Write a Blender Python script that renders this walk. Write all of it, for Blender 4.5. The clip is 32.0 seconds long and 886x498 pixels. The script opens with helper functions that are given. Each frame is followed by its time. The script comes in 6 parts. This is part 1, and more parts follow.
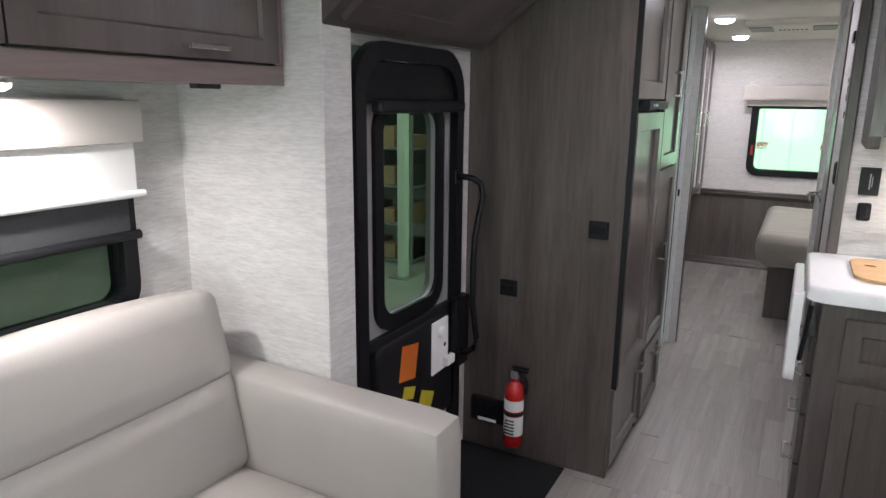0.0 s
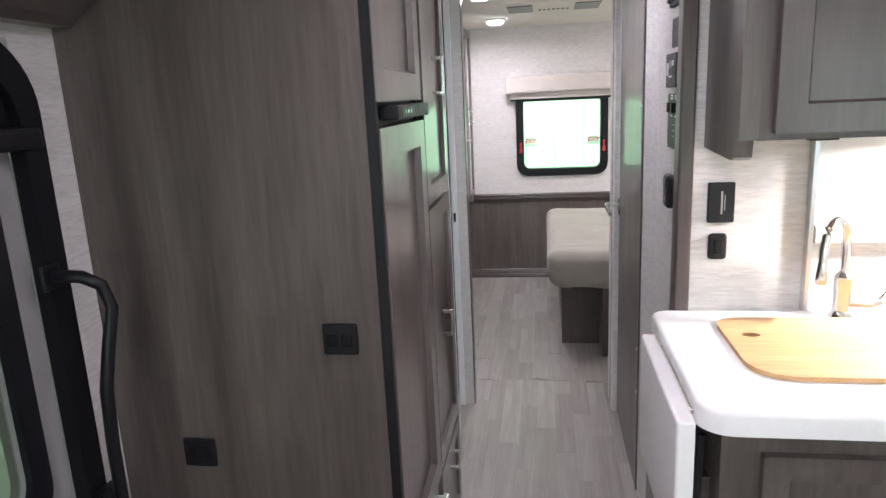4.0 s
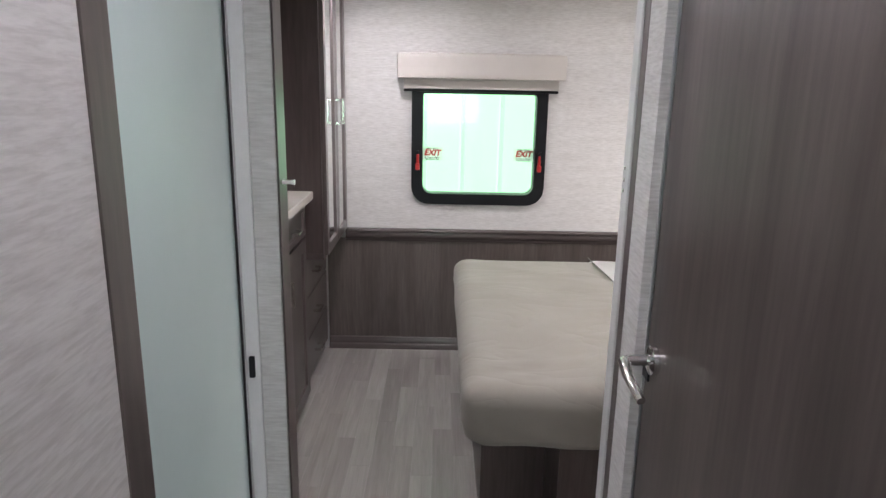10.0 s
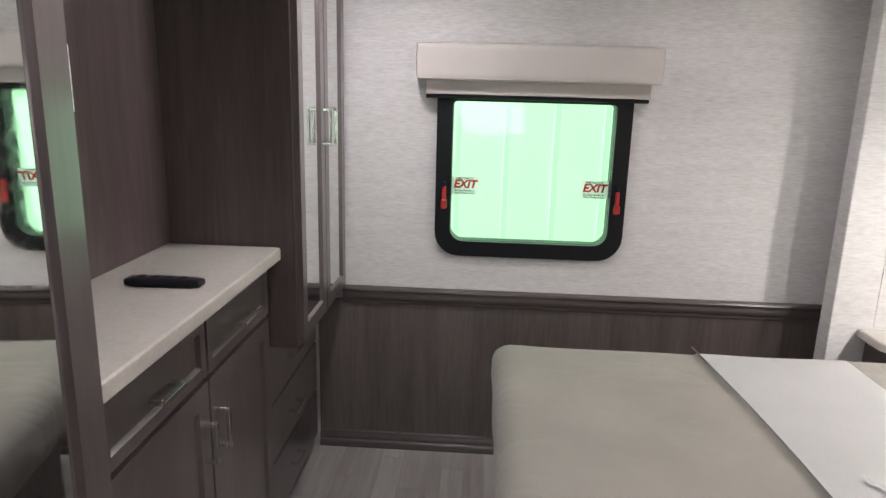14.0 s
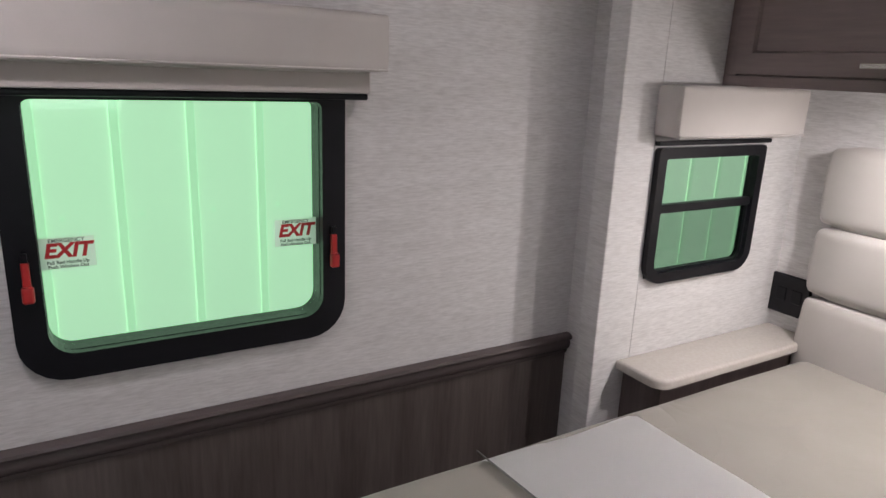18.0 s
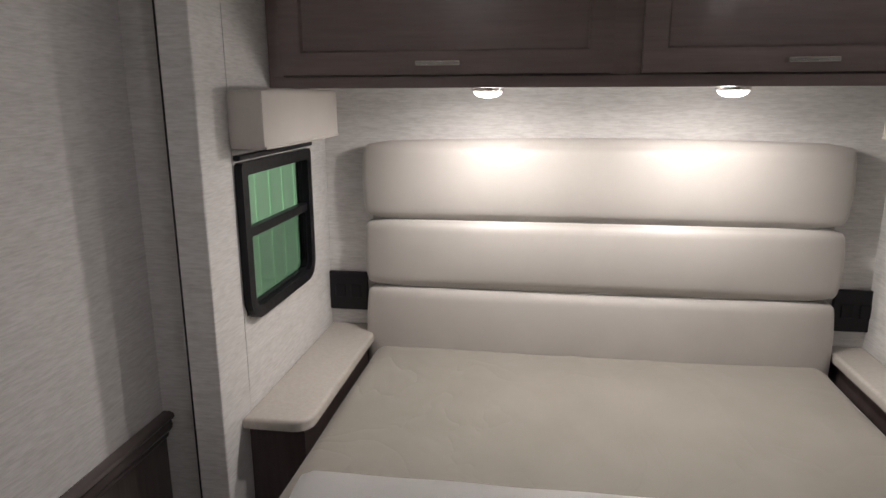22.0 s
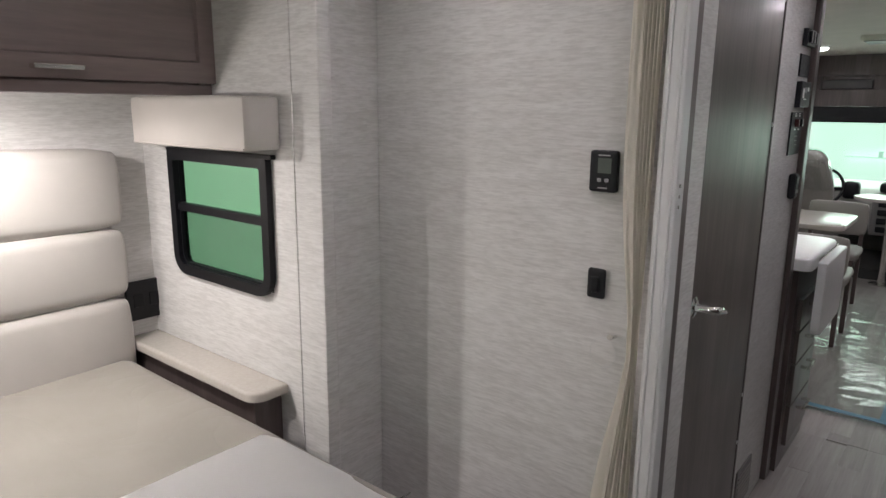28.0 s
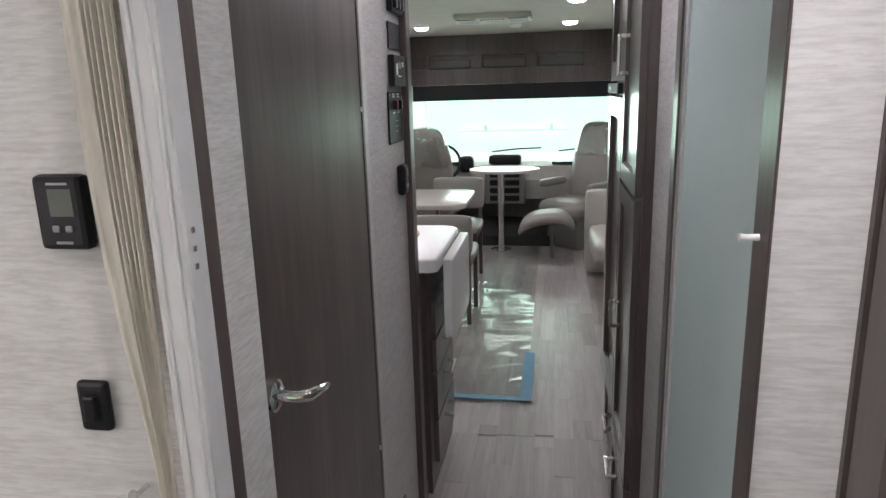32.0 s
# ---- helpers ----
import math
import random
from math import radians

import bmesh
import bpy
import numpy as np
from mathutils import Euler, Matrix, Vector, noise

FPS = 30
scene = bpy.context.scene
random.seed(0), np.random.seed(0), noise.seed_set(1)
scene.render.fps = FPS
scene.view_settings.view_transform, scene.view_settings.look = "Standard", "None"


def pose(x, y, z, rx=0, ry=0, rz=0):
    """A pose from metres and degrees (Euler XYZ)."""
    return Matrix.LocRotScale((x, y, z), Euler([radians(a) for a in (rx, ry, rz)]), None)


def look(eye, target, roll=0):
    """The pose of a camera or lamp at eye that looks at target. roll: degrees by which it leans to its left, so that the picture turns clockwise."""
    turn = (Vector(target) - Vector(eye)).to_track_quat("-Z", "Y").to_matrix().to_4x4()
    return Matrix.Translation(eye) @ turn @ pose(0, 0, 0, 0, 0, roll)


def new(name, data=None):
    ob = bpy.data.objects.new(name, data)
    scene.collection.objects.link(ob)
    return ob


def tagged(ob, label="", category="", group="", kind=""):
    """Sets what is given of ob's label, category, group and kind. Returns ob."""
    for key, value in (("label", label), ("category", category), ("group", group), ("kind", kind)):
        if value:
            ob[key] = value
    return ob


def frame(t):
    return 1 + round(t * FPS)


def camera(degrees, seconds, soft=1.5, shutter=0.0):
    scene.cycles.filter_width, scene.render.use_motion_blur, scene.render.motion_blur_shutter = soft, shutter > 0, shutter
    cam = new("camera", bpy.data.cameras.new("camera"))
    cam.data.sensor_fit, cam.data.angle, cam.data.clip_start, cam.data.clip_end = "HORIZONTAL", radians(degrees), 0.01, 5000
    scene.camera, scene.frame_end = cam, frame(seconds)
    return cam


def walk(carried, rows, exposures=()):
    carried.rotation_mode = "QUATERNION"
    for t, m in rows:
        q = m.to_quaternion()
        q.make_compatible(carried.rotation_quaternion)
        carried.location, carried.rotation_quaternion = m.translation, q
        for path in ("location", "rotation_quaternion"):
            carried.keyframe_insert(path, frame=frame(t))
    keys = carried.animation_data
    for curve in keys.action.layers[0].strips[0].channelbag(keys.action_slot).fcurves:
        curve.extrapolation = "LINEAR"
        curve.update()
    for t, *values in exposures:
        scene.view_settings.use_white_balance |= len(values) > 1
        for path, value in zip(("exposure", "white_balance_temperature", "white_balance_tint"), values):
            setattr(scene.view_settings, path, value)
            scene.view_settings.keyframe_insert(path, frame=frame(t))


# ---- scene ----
cam = camera(67.9, 32.0)
PATH = [
    (0, (1.137, -6.922, 1.567), (0.212, -5.205, 1.125), 0.7),
    (0.5, (1.088, -6.747, 1.574), (0.199, -5.012, 1.13), 0.4),
    (1, (1.049, -6.607, 1.582), (0.21, -4.85, 1.125), 0.2),
    (1.5, (0.989, -6.453, 1.579), (0.235, -4.659, 1.116), 0.3),
    (2, (0.925, -6.305, 1.583), (0.286, -4.466, 1.126), 0.3),
    (2.5, (0.911, -6.167, 1.575), (0.395, -4.289, 1.118), -0.1),
    (3, (0.919, -6.001, 1.59), (0.48, -4.106, 1.124), -1.2),
    (3.5, (0.923, -5.854, 1.587), (0.546, -3.942, 1.139), -2.4),
    (5.5, (0.898, -5.199, 1.565), (0.742, -3.256, 1.116), -0.7),
    (6, (0.923, -5.018, 1.57), (0.773, -3.073, 1.131), -0.3),
    (6.5, (0.91, -4.86, 1.565), (0.764, -2.917, 1.112), 0.4),
    (7, (0.875, -4.678, 1.575), (0.757, -2.732, 1.124), 1.1),
    (7.5, (0.857, -4.526, 1.568), (0.782, -2.58, 1.112), 1.3),
    (8, (0.864, -4.355, 1.565), (0.82, -2.411, 1.099), 1.1),
    (8.5, (0.876, -4.2, 1.567), (0.846, -2.255, 1.102), 1.0),
    (9, (0.878, -4.046, 1.57), (0.854, -2.104, 1.092), 1.0),
    (9.5, (0.859, -3.881, 1.576), (0.861, -1.939, 1.097), 1.5),
    (10, (0.85, -3.768, 1.567), (0.86, -1.827, 1.084), 1.1),
    (10.5, (0.861, -3.631, 1.562), (0.857, -1.693, 1.068), 0.9),
    (11, (0.879, -3.474, 1.573), (0.84, -1.537, 1.076), 1.6),
    (11.5, (0.893, -3.358, 1.571), (0.827, -1.42, 1.079), 1.6),
    (12, (0.904, -3.236, 1.571), (0.816, -1.299, 1.083), 1.9),
    (12.5, (0.898, -3.081, 1.578), (0.798, -1.143, 1.095), 2.5),
    (13, (0.886, -2.954, 1.574), (0.778, -1.014, 1.099), 1.9),
    (13.5, (0.861, -2.809, 1.549), (0.753, -0.866, 1.088), 1.6),
    (15.5, (0.853, -2.242, 1.575), (0.918, -0.302, 1.095), 2.5),
    (16, (0.813, -2.131, 1.569), (1.057, -0.205, 1.086), 2.5),
    (16.5, (0.792, -1.987, 1.569), (1.209, -0.091, 1.088), 1.9),
    (17, (0.811, -1.894, 1.58), (1.404, -0.049, 1.085), 1.9),
    (17.5, (0.8, -1.769, 1.564), (1.581, 0.006, 1.076), 2.1),
    (18, (0.793, -1.611, 1.616), (1.784, 0.043, 1.087), 2.4),
    (18.5, (0.799, -1.526, 1.602), (1.945, 0.027, 1.078), 1.1),
    (19, (0.825, -1.423, 1.597), (2.094, 0.033, 1.076), 0.2),
    (19.5, (0.846, -1.305, 1.604), (2.281, -0.002, 1.111), -0.5),
    (20, (0.831, -1.192, 1.608), (2.434, -0.103, 1.112), 0.3),
    (20.5, (0.799, -1.09, 1.612), (2.545, -0.242, 1.129), 0.7),
    (21, (0.743, -1.019, 1.592), (2.583, -0.386, 1.13), -0.0),
    (21.5, (0.724, -0.984, 1.592), (2.62, -0.546, 1.131), -0.4),
    (22, (0.767, -1.001, 1.583), (2.692, -0.709, 1.125), -0.2),
    (22.5, (0.825, -0.989, 1.601), (2.761, -0.83, 1.123), 0.4),
    (23, (0.812, -0.969, 1.592), (2.755, -0.912, 1.124), 1.0),
    (23.5, (0.802, -0.913, 1.598), (2.744, -1.03, 1.135), 0.7),
    (24, (0.794, -0.923, 1.607), (2.713, -1.229, 1.134), 0.0),
    (24.5, (0.799, -0.889, 1.604), (2.672, -1.404, 1.132), 0.0),
    (25, (0.797, -0.867, 1.606), (2.61, -1.569, 1.137), -0.1),
    (25.5, (0.787, -0.873, 1.598), (2.535, -1.73, 1.14), 0.3),
    (27.5, (0.732, -0.916, 1.566), (2.097, -2.315, 1.146), 1.0),
    (28, (0.723, -0.934, 1.57), (1.959, -2.449, 1.15), 0.5),
    (28.5, (0.721, -0.984, 1.57), (1.839, -2.588, 1.152), 0.0),
    (29, (0.726, -1.049, 1.568), (1.731, -2.726, 1.147), -0.5),
    (29.5, (0.705, -1.125, 1.572), (1.587, -2.866, 1.139), -0.9),
    (30, (0.7, -1.2, 1.569), (1.456, -2.999, 1.131), -0.2),
    (30.5, (0.726, -1.305, 1.57), (1.36, -3.147, 1.119), -0.6),
    (31, (0.779, -1.403, 1.572), (1.271, -3.286, 1.115), -1.0),
    (31.5, (0.8, -1.498, 1.564), (1.169, -3.407, 1.098), -1.5),
    (32, (0.791, -1.647, 1.565), (1.123, -3.563, 1.097), -1.7),
]
walk(cam, [(t, look(eye, target, roll)) for t, eye, target, roll in PATH], exposures=[(0, 0.22, 6280, 12), (1.5, 0.38, 6280, 13), (3, 0.65, 6280, 14), (8, 0.57, 6280, 12), (10, 0.30, 6300, 11), (13.5, 0.05, 6400, 10), (16, -0.31, 6350, 14), (19, -0.80, 6400, 15), (22, -1.20, 6600, 11), (25, -1.45, 6550, 11), (27, -0.78, 6450, 10), (28, -0.55, 6450, 11), (30, -0.22, 6350, 11), (32, -0.12, 6330, 11)])

# ---- world ----
world = bpy.data.worlds.new("world")
scene.world = world
world.use_nodes = True
wn = world.node_tree
wbg = wn.nodes["Background"]
wbg.inputs[0].default_value = (0.75, 1.0, 0.82, 1)
wbg.inputs[1].default_value = 0.12


def disc_lamp(name, x, y, z, watts, size=0.09, colour=(1.0, 0.93, 0.985), spread=170):
    data = bpy.data.lights.new(name, "AREA")
    data.shape, data.size, data.energy, data.color, data.spread = "DISK", size, watts, colour, radians(spread)
    ob = new(name, data)
    ob.location = (x, y, z)
    return ob


def panel_lamp(name, eye, target, sx, sy, watts, colour):
    data = bpy.data.lights.new(name, "AREA")
    data.shape, data.size, data.size_y, data.energy, data.color = "RECTANGLE", sx, sy, watts, colour
    ob = new(name, data)
    ob.matrix_world = look(eye, target)
    return ob


CEIL = 2.13
# downlights in the ceiling: x, y
# The two at x 0.92 are assumed, added to brighten the aisle.
DOWNLIGHTS = [(0.57, -0.63, 7.4), (1.75, -0.63, 2.4), (0.58, -1.94, 7.4), (1.75, -1.94, 2.4), (0.92, -3.25, 2.6), (0.92, -4.75, 5.5), (0.66, -6.2, 6.0), (1.98, -6.2, 6.5), (0.67, -7.76, 6.0), (1.98, -7.73, 8.0)]
for lx, ly, lp in DOWNLIGHTS:
    disc_lamp("downlight_lamp", lx, ly, CEIL - 0.046, lp, 0.09, (1.0, 0.925, 0.965) if ly > -2.5 else (1.0, 0.92, 1.0))
for lx, ly, lz, p in [(2.68, -0.841, 1.566, 11.5), (2.68, -1.50, 1.566, 11.5), (-0.47, -6.08, 1.566, 8.0), (1.95, -4.06, 1.42, 15.0)]:
    disc_lamp("cabinet_lamp", lx, ly, lz, p, 0.06, (1.0, 0.94, 0.90), 178)
# the reading lamps' dome lenses also shine sideways
for ly in (-0.841, -1.50):
    dl = bpy.data.lights.new("reading_lamp_dome", "POINT")
    dl.energy, dl.color, dl.shadow_soft_size = 6.5, (1.0, 0.94, 0.90), 0.02
    do = new("reading_lamp_dome", dl)
    do.location = (2.68, ly, 1.548)
GREEN = (0.70, 1.0, 0.76)
panel_lamp("windscreen_light", (1.2, -9.75, 1.15), (1.2, -8.0, 0.9), 2.0, 0.8, 40, (0.88, 1.0, 0.93))
panel_lamp("rear_window_light", (1.06, 0.10, 1.22), (1.06, -1.0, 1.1), 0.64, 0.55, 0.6, GREEN)
panel_lamp("warehouse_light", (-3.2, -2.0, 4.6), (-3.2, -1.6, 0.0), 3.0, 4.0, 200, (0.90, 1.0, 0.90))


# ---- materials ----
def material(name, build):
    m = bpy.data.materials.new(name)
    m.use_nodes = True
    nt = m.node_tree
    bsdf = nt.nodes["Principled BSDF"]
    build(nt, bsdf)
    return m


def node(nt, kind, **inputs):
    n = nt.nodes.new(kind)
    for key, value in inputs.items():
        n.inputs[key.replace("_", " ")].default_value = value
    return n


def coords(nt, sx, sy, sz, random_shift=True):
    tc = nt.nodes.new("ShaderNodeTexCoord")
    mp = nt.nodes.new("ShaderNodeMapping")
    mp.inputs["Scale"].default_value = (sx, sy, sz)
    nt.links.new(tc.outputs["Object"], mp.inputs["Vector"])
    if random_shift:
        oi = nt.nodes.new("ShaderNodeObjectInfo")
        mul = nt.nodes.new("ShaderNodeVectorMath")
        mul.operation = "SCALE"
        mul.inputs[0].default_value = (7.3, 5.1, 9.7)
        nt.links.new(oi.outputs["Random"], mul.inputs["Scale"])
        nt.links.new(mul.outputs[0], mp.inputs["Location"])
    return mp.outputs["Vector"]


def noise_of(nt, vec, scale, detail=4.0, rough=0.55, distort=0.0):
    n = node(nt, "ShaderNodeTexNoise", Scale=scale, Detail=detail, Roughness=rough, Distortion=distort)
    nt.links.new(vec, n.inputs["Vector"])
    return n.outputs["Fac"]


def ramp(nt, fac, stops):
    r = nt.nodes.new("ShaderNodeValToRGB")
    el = r.color_ramp.elements
    while len(el) < len(stops):
        el.new(0.5)
    for e, (p, c) in zip(el, stops):
        e.position, e.color = p, (*c, 1)
    nt.links.new(fac, r.inputs["Fac"])
    return r.outputs["Color"]


def mix(nt, fac, a, b, mode="MIX"):
    n = nt.nodes.new("ShaderNodeMix")
    n.data_type, n.blend_type = "RGBA", mode
    for sock, v in ((n.inputs[0], fac), (n.inputs[6], a), (n.inputs[7], b)):
        if hasattr(v, "is_linked"):
            nt.links.new(v, sock)
        else:
            sock.default_value = v
    return n.outputs[2]


def bump(nt, bsdf, height, strength, distance=0.002):
    b = node(nt, "ShaderNodeBump", Strength=strength, Distance=distance)
    nt.links.new(height, b.inputs["Height"])
    nt.links.new(b.outputs["Normal"], bsdf.inputs["Normal"])


def wood(name, dark, mid, light, along="z", rough=0.42, gloss_var=0.03, grain=1.0, streaks=0.8, coat=0.0):
    def build(nt, bsdf):
        bsdf.inputs["Coat Weight"].default_value = coat
        bsdf.inputs["Coat Roughness"].default_value = 0.16
        if coat:
            wave = node(nt, "ShaderNodeBump", Strength=0.25, Distance=0.004)
            nt.links.new(noise_of(nt, coords(nt, 1, 1, 1), 9.0, 2.0), wave.inputs["Height"])
            nt.links.new(wave.outputs["Normal"], bsdf.inputs["Coat Normal"])
        s = {"x": (0.7, 9, 9), "y": (9, 0.7, 9), "z": (9, 9, 0.7)}[along]
        v = coords(nt, *[c * grain for c in s])
        big = noise_of(nt, v, 1.3, 5.0, 0.6, 0.7)
        fine = noise_of(nt, coords(nt, *[c * 9 for c in s]), 1.0, 3.0, 0.6)
        base = ramp(nt, big, [(0.25, dark), (0.5, mid), (0.78, light)])
        streak = ramp(nt, fine, [(0.3, (0.74, 0.74, 0.74)), (0.7, (1.1, 1.1, 1.1))])
        nt.links.new(mix(nt, streaks, base, streak, "MULTIPLY"), bsdf.inputs["Base Color"])
        blotch = noise_of(nt, coords(nt, 3, 3, 3), 1.5, 3.0)
        rr_ = ramp(nt, blotch, [(0.3, (rough - gloss_var,) * 3), (0.7, (rough + gloss_var,) * 3)])
        nt.links.new(rr_, bsdf.inputs["Roughness"])
        bump(nt, bsdf, fine, 0.06, 0.0006)
    return material(name, build)


def plain(name, colour, rough=0.5, metal=0.0, vary=0.06, scale=14.0, bumpy=0.03, coat=0.0, spec=0.5, rvar=0.06):
    def build(nt, bsdf):
        v = coords(nt, 1, 1, 1)
        big = noise_of(nt, v, scale, 4.0)
        lo = tuple(c * (1 - vary) for c in colour)
        hi = tuple(min(1, c * (1 + vary)) for c in colour)
        nt.links.new(ramp(nt, big, [(0.3, lo), (0.7, hi)]), bsdf.inputs["Base Color"])
        small = noise_of(nt, v, scale * 6, 3.0)
        nt.links.new(ramp(nt, small, [(0.3, (max(0, rough - rvar),) * 3), (0.7, (min(1, rough + rvar),) * 3)]), bsdf.inputs["Roughness"])
        bsdf.inputs["Metallic"].default_value = metal
        bsdf.inputs["Coat Weight"].default_value = coat
        bsdf.inputs["Specular IOR Level"].default_value = spec
        if bumpy:
            bump(nt, bsdf, noise_of(nt, v, scale * 14, 3.0), bumpy, 0.001)
    return material(name, build)


def linen(name, across, lo, hi):
    """Wall covering with short horizontal threads; across is the wall's horizontal axis."""
    def build(nt, bsdf):
        sx, sy = (9, 9)
        v = coords(nt, sx * 2.6, sy * 2.6, 190, False)
        threads = noise_of(nt, v, 1.0, 3.0, 0.6, 0.3)
        v2 = coords(nt, 4, 4, 30, False)
        soft = noise_of(nt, v2, 1.0, 4.0, 0.6)
        v3 = coords(nt, 55, 55, 420, False)
        fine = noise_of(nt, v3, 1.0, 2.0)
        a = ramp(nt, threads, [(0.34, lo), (0.62, hi)])
        b = ramp(nt, soft, [(0.3, (0.90, 0.895, 0.89)), (0.65, (1.0, 1.0, 1.0))])
        nt.links.new(mix(nt, 1.0, a, b, "MULTIPLY"), bsdf.inputs["Base Color"])
        bsdf.inputs["Roughness"].default_value = 0.62
        s = nt.nodes.new("ShaderNodeMath")
        s.operation = "ADD"
        nt.links.new(threads, s.inputs[0])
        nt.links.new(fine, s.inputs[1])
        bump(nt, bsdf, s.outputs[0], 0.13, 0.0012)
    return material(name, build)


def fabric(name, colour, weave=420.0, rough=0.85, vary=0.08):
    def build(nt, bsdf):
        v = coords(nt, 1, 1, 1)
        big = noise_of(nt, v, 5.0, 4.0)
        w = node(nt, "ShaderNodeTexWave", Scale=weave / 6.0, Distortion=2.0, Detail=2.0)
        nt.links.new(v, w.inputs["Vector"])
        lo = tuple(c * (1 - vary) for c in colour)
        nt.links.new(ramp(nt, big, [(0.3, lo), (0.7, colour)]), bsdf.inputs["Base Color"])
        bsdf.inputs["Roughness"].default_value = rough
        bsdf.inputs["Sheen Weight"].default_value = 0.15
        bump(nt, bsdf, noise_of(nt, v, weave, 2.0), 0.12, 0.001)
    return material(name, build)


def leather(name, colour, rough=0.42):
    def build(nt, bsdf):
        v = coords(nt, 1, 1, 1)
        vo = node(nt, "ShaderNodeTexVoronoi", Scale=260.0)
        nt.links.new(v, vo.inputs["Vector"])
        big = noise_of(nt, v, 4.0, 4.0)
        nt.links.new(ramp(nt, big, [(0.3, tuple(c * 0.93 for c in colour)), (0.7, colour)]), bsdf.inputs["Base Color"])
        nt.links.new(ramp(nt, noise_of(nt, v, 12.0), [(0.3, (rough - 0.06,) * 3), (0.7, (rough + 0.08,) * 3)]), bsdf.inputs["Roughness"])
        bump(nt, bsdf, vo.outputs["Distance"], 0.15, 0.001)
    return material(name, build)


def glass_of(name, colour, rough=0.0, alpha_mix=0.85):
    """A thin pane: mostly clear and tinted, with a sharp reflection."""
    m = bpy.data.materials.new(name)
    m.use_nodes = True
    nt = m.node_tree
    nt.nodes.remove(nt.nodes["Principled BSDF"])
    out = nt.nodes["Material Output"]
    tr = node(nt, "ShaderNodeBsdfTransparent")
    tr.inputs[0].default_value = (*colour, 1)
    gl = node(nt, "ShaderNodeBsdfGlossy", Roughness=rough)
    lw = node(nt, "ShaderNodeLayerWeight", Blend=0.5)
    po = node(nt, "ShaderNodeMath")
    po.operation = "POWER"
    po.inputs[1].default_value = 4.0
    sc = node(nt, "ShaderNodeMath")
    sc.operation = "MULTIPLY_ADD"
    sc.inputs[1].default_value, sc.inputs[2].default_value = 0.5, 0.018
    nt.links.new(lw.outputs["Facing"], po.inputs[0])
    nt.links.new(po.outputs[0], sc.inputs[0])
    mx = nt.nodes.new("ShaderNodeMixShader")
    nt.links.new(sc.outputs[0], mx.inputs[0])
    nt.links.new(tr.outputs[0], mx.inputs[1])
    nt.links.new(gl.outputs[0], mx.inputs[2])
    nt.links.new(mx.outputs[0], out.inputs[0])
    return m


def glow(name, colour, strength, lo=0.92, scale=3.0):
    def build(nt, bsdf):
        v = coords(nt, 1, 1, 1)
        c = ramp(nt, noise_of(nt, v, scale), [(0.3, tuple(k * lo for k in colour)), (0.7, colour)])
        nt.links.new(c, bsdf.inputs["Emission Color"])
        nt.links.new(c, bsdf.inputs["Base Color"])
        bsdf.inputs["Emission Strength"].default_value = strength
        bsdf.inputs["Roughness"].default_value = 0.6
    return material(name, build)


M_PANEL = wood("grey_brown_laminate", (0.060, 0.048, 0.044), (0.096, 0.078, 0.071), (0.140, 0.116, 0.106), "z", 0.36, 0.03, 0.8, 0.9, 0.25)
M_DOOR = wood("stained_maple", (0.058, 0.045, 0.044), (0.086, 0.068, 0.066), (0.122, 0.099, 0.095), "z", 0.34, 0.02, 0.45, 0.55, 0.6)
# Level-grain copy of the maple, paler to paint lamplight onto overhead cabinets.
M_DOOR_H_LIT = wood("stained_maple_level_lit", (0.150, 0.112, 0.107), (0.195, 0.148, 0.141), (0.245, 0.193, 0.184), "y", 0.34, 0.02, 0.45, 0.5, 0.6)
M_DARKWOOD = wood("dark_stained_wood", (0.057, 0.043, 0.041), (0.084, 0.064, 0.061), (0.114, 0.090, 0.085), "z", 0.32)
M_TRIMWOOD = wood("dark_stained_trim", (0.062, 0.050, 0.048), (0.082, 0.066, 0.064), (0.102, 0.083, 0.079), "x", 0.24, 0.02, 0.4, 0.2)
M_WALL = linen("linen_wall_covering", "x", (0.54, 0.528, 0.518), (0.66, 0.65, 0.638))
M_CEILING = plain("cream_ceiling_liner", (0.62, 0.60, 0.54), 0.8, vary=0.04, scale=5)
M_WHITE = plain("white_solid_surface", (0.80, 0.80, 0.80), 0.28, vary=0.02, scale=60, bumpy=0.0, rvar=0.01)
M_SHELF = plain("cream_laminate_top", (0.43, 0.40, 0.365), 0.22, vary=0.05, scale=90, bumpy=0.0, rvar=0.01)
M_BLACK = plain("black_plastic", (0.008, 0.008, 0.010), 0.45, vary=0.2, spec=0.28)
M_BLACKFRAME = plain("black_painted_metal", (0.006, 0.006, 0.008), 0.36, vary=0.2, bumpy=0.04, spec=0.25)
M_RUBBER = plain("black_rubber_seal", (0.016, 0.014, 0.015), 0.6)
M_GREY = plain("grey_door_skin", (0.26, 0.255, 0.26), 0.55, vary=0.05)
M_CHROME = plain("brushed_nickel", (0.78, 0.76, 0.73), 0.2, 1.0, 0.05, 40, 0.0, rvar=0.01)
M_SHINY = plain("polished_chrome", (0.80, 0.80, 0.80), 0.08, 1.0, 0.03, 40, 0.0, rvar=0.01)
M_ALU = plain("satin_aluminium", (0.60, 0.61, 0.62), 0.32, 1.0, 0.05, 30, 0.0, rvar=0.01)
M_POST = plain("pale_grey_jamb", (0.60, 0.60, 0.60), 0.45, vary=0.03)
M_LEATHER = leather("cream_leatherette", (0.38, 0.358, 0.332))
M_LEATHER_D = leather("greige_leatherette", (0.25, 0.232, 0.215))
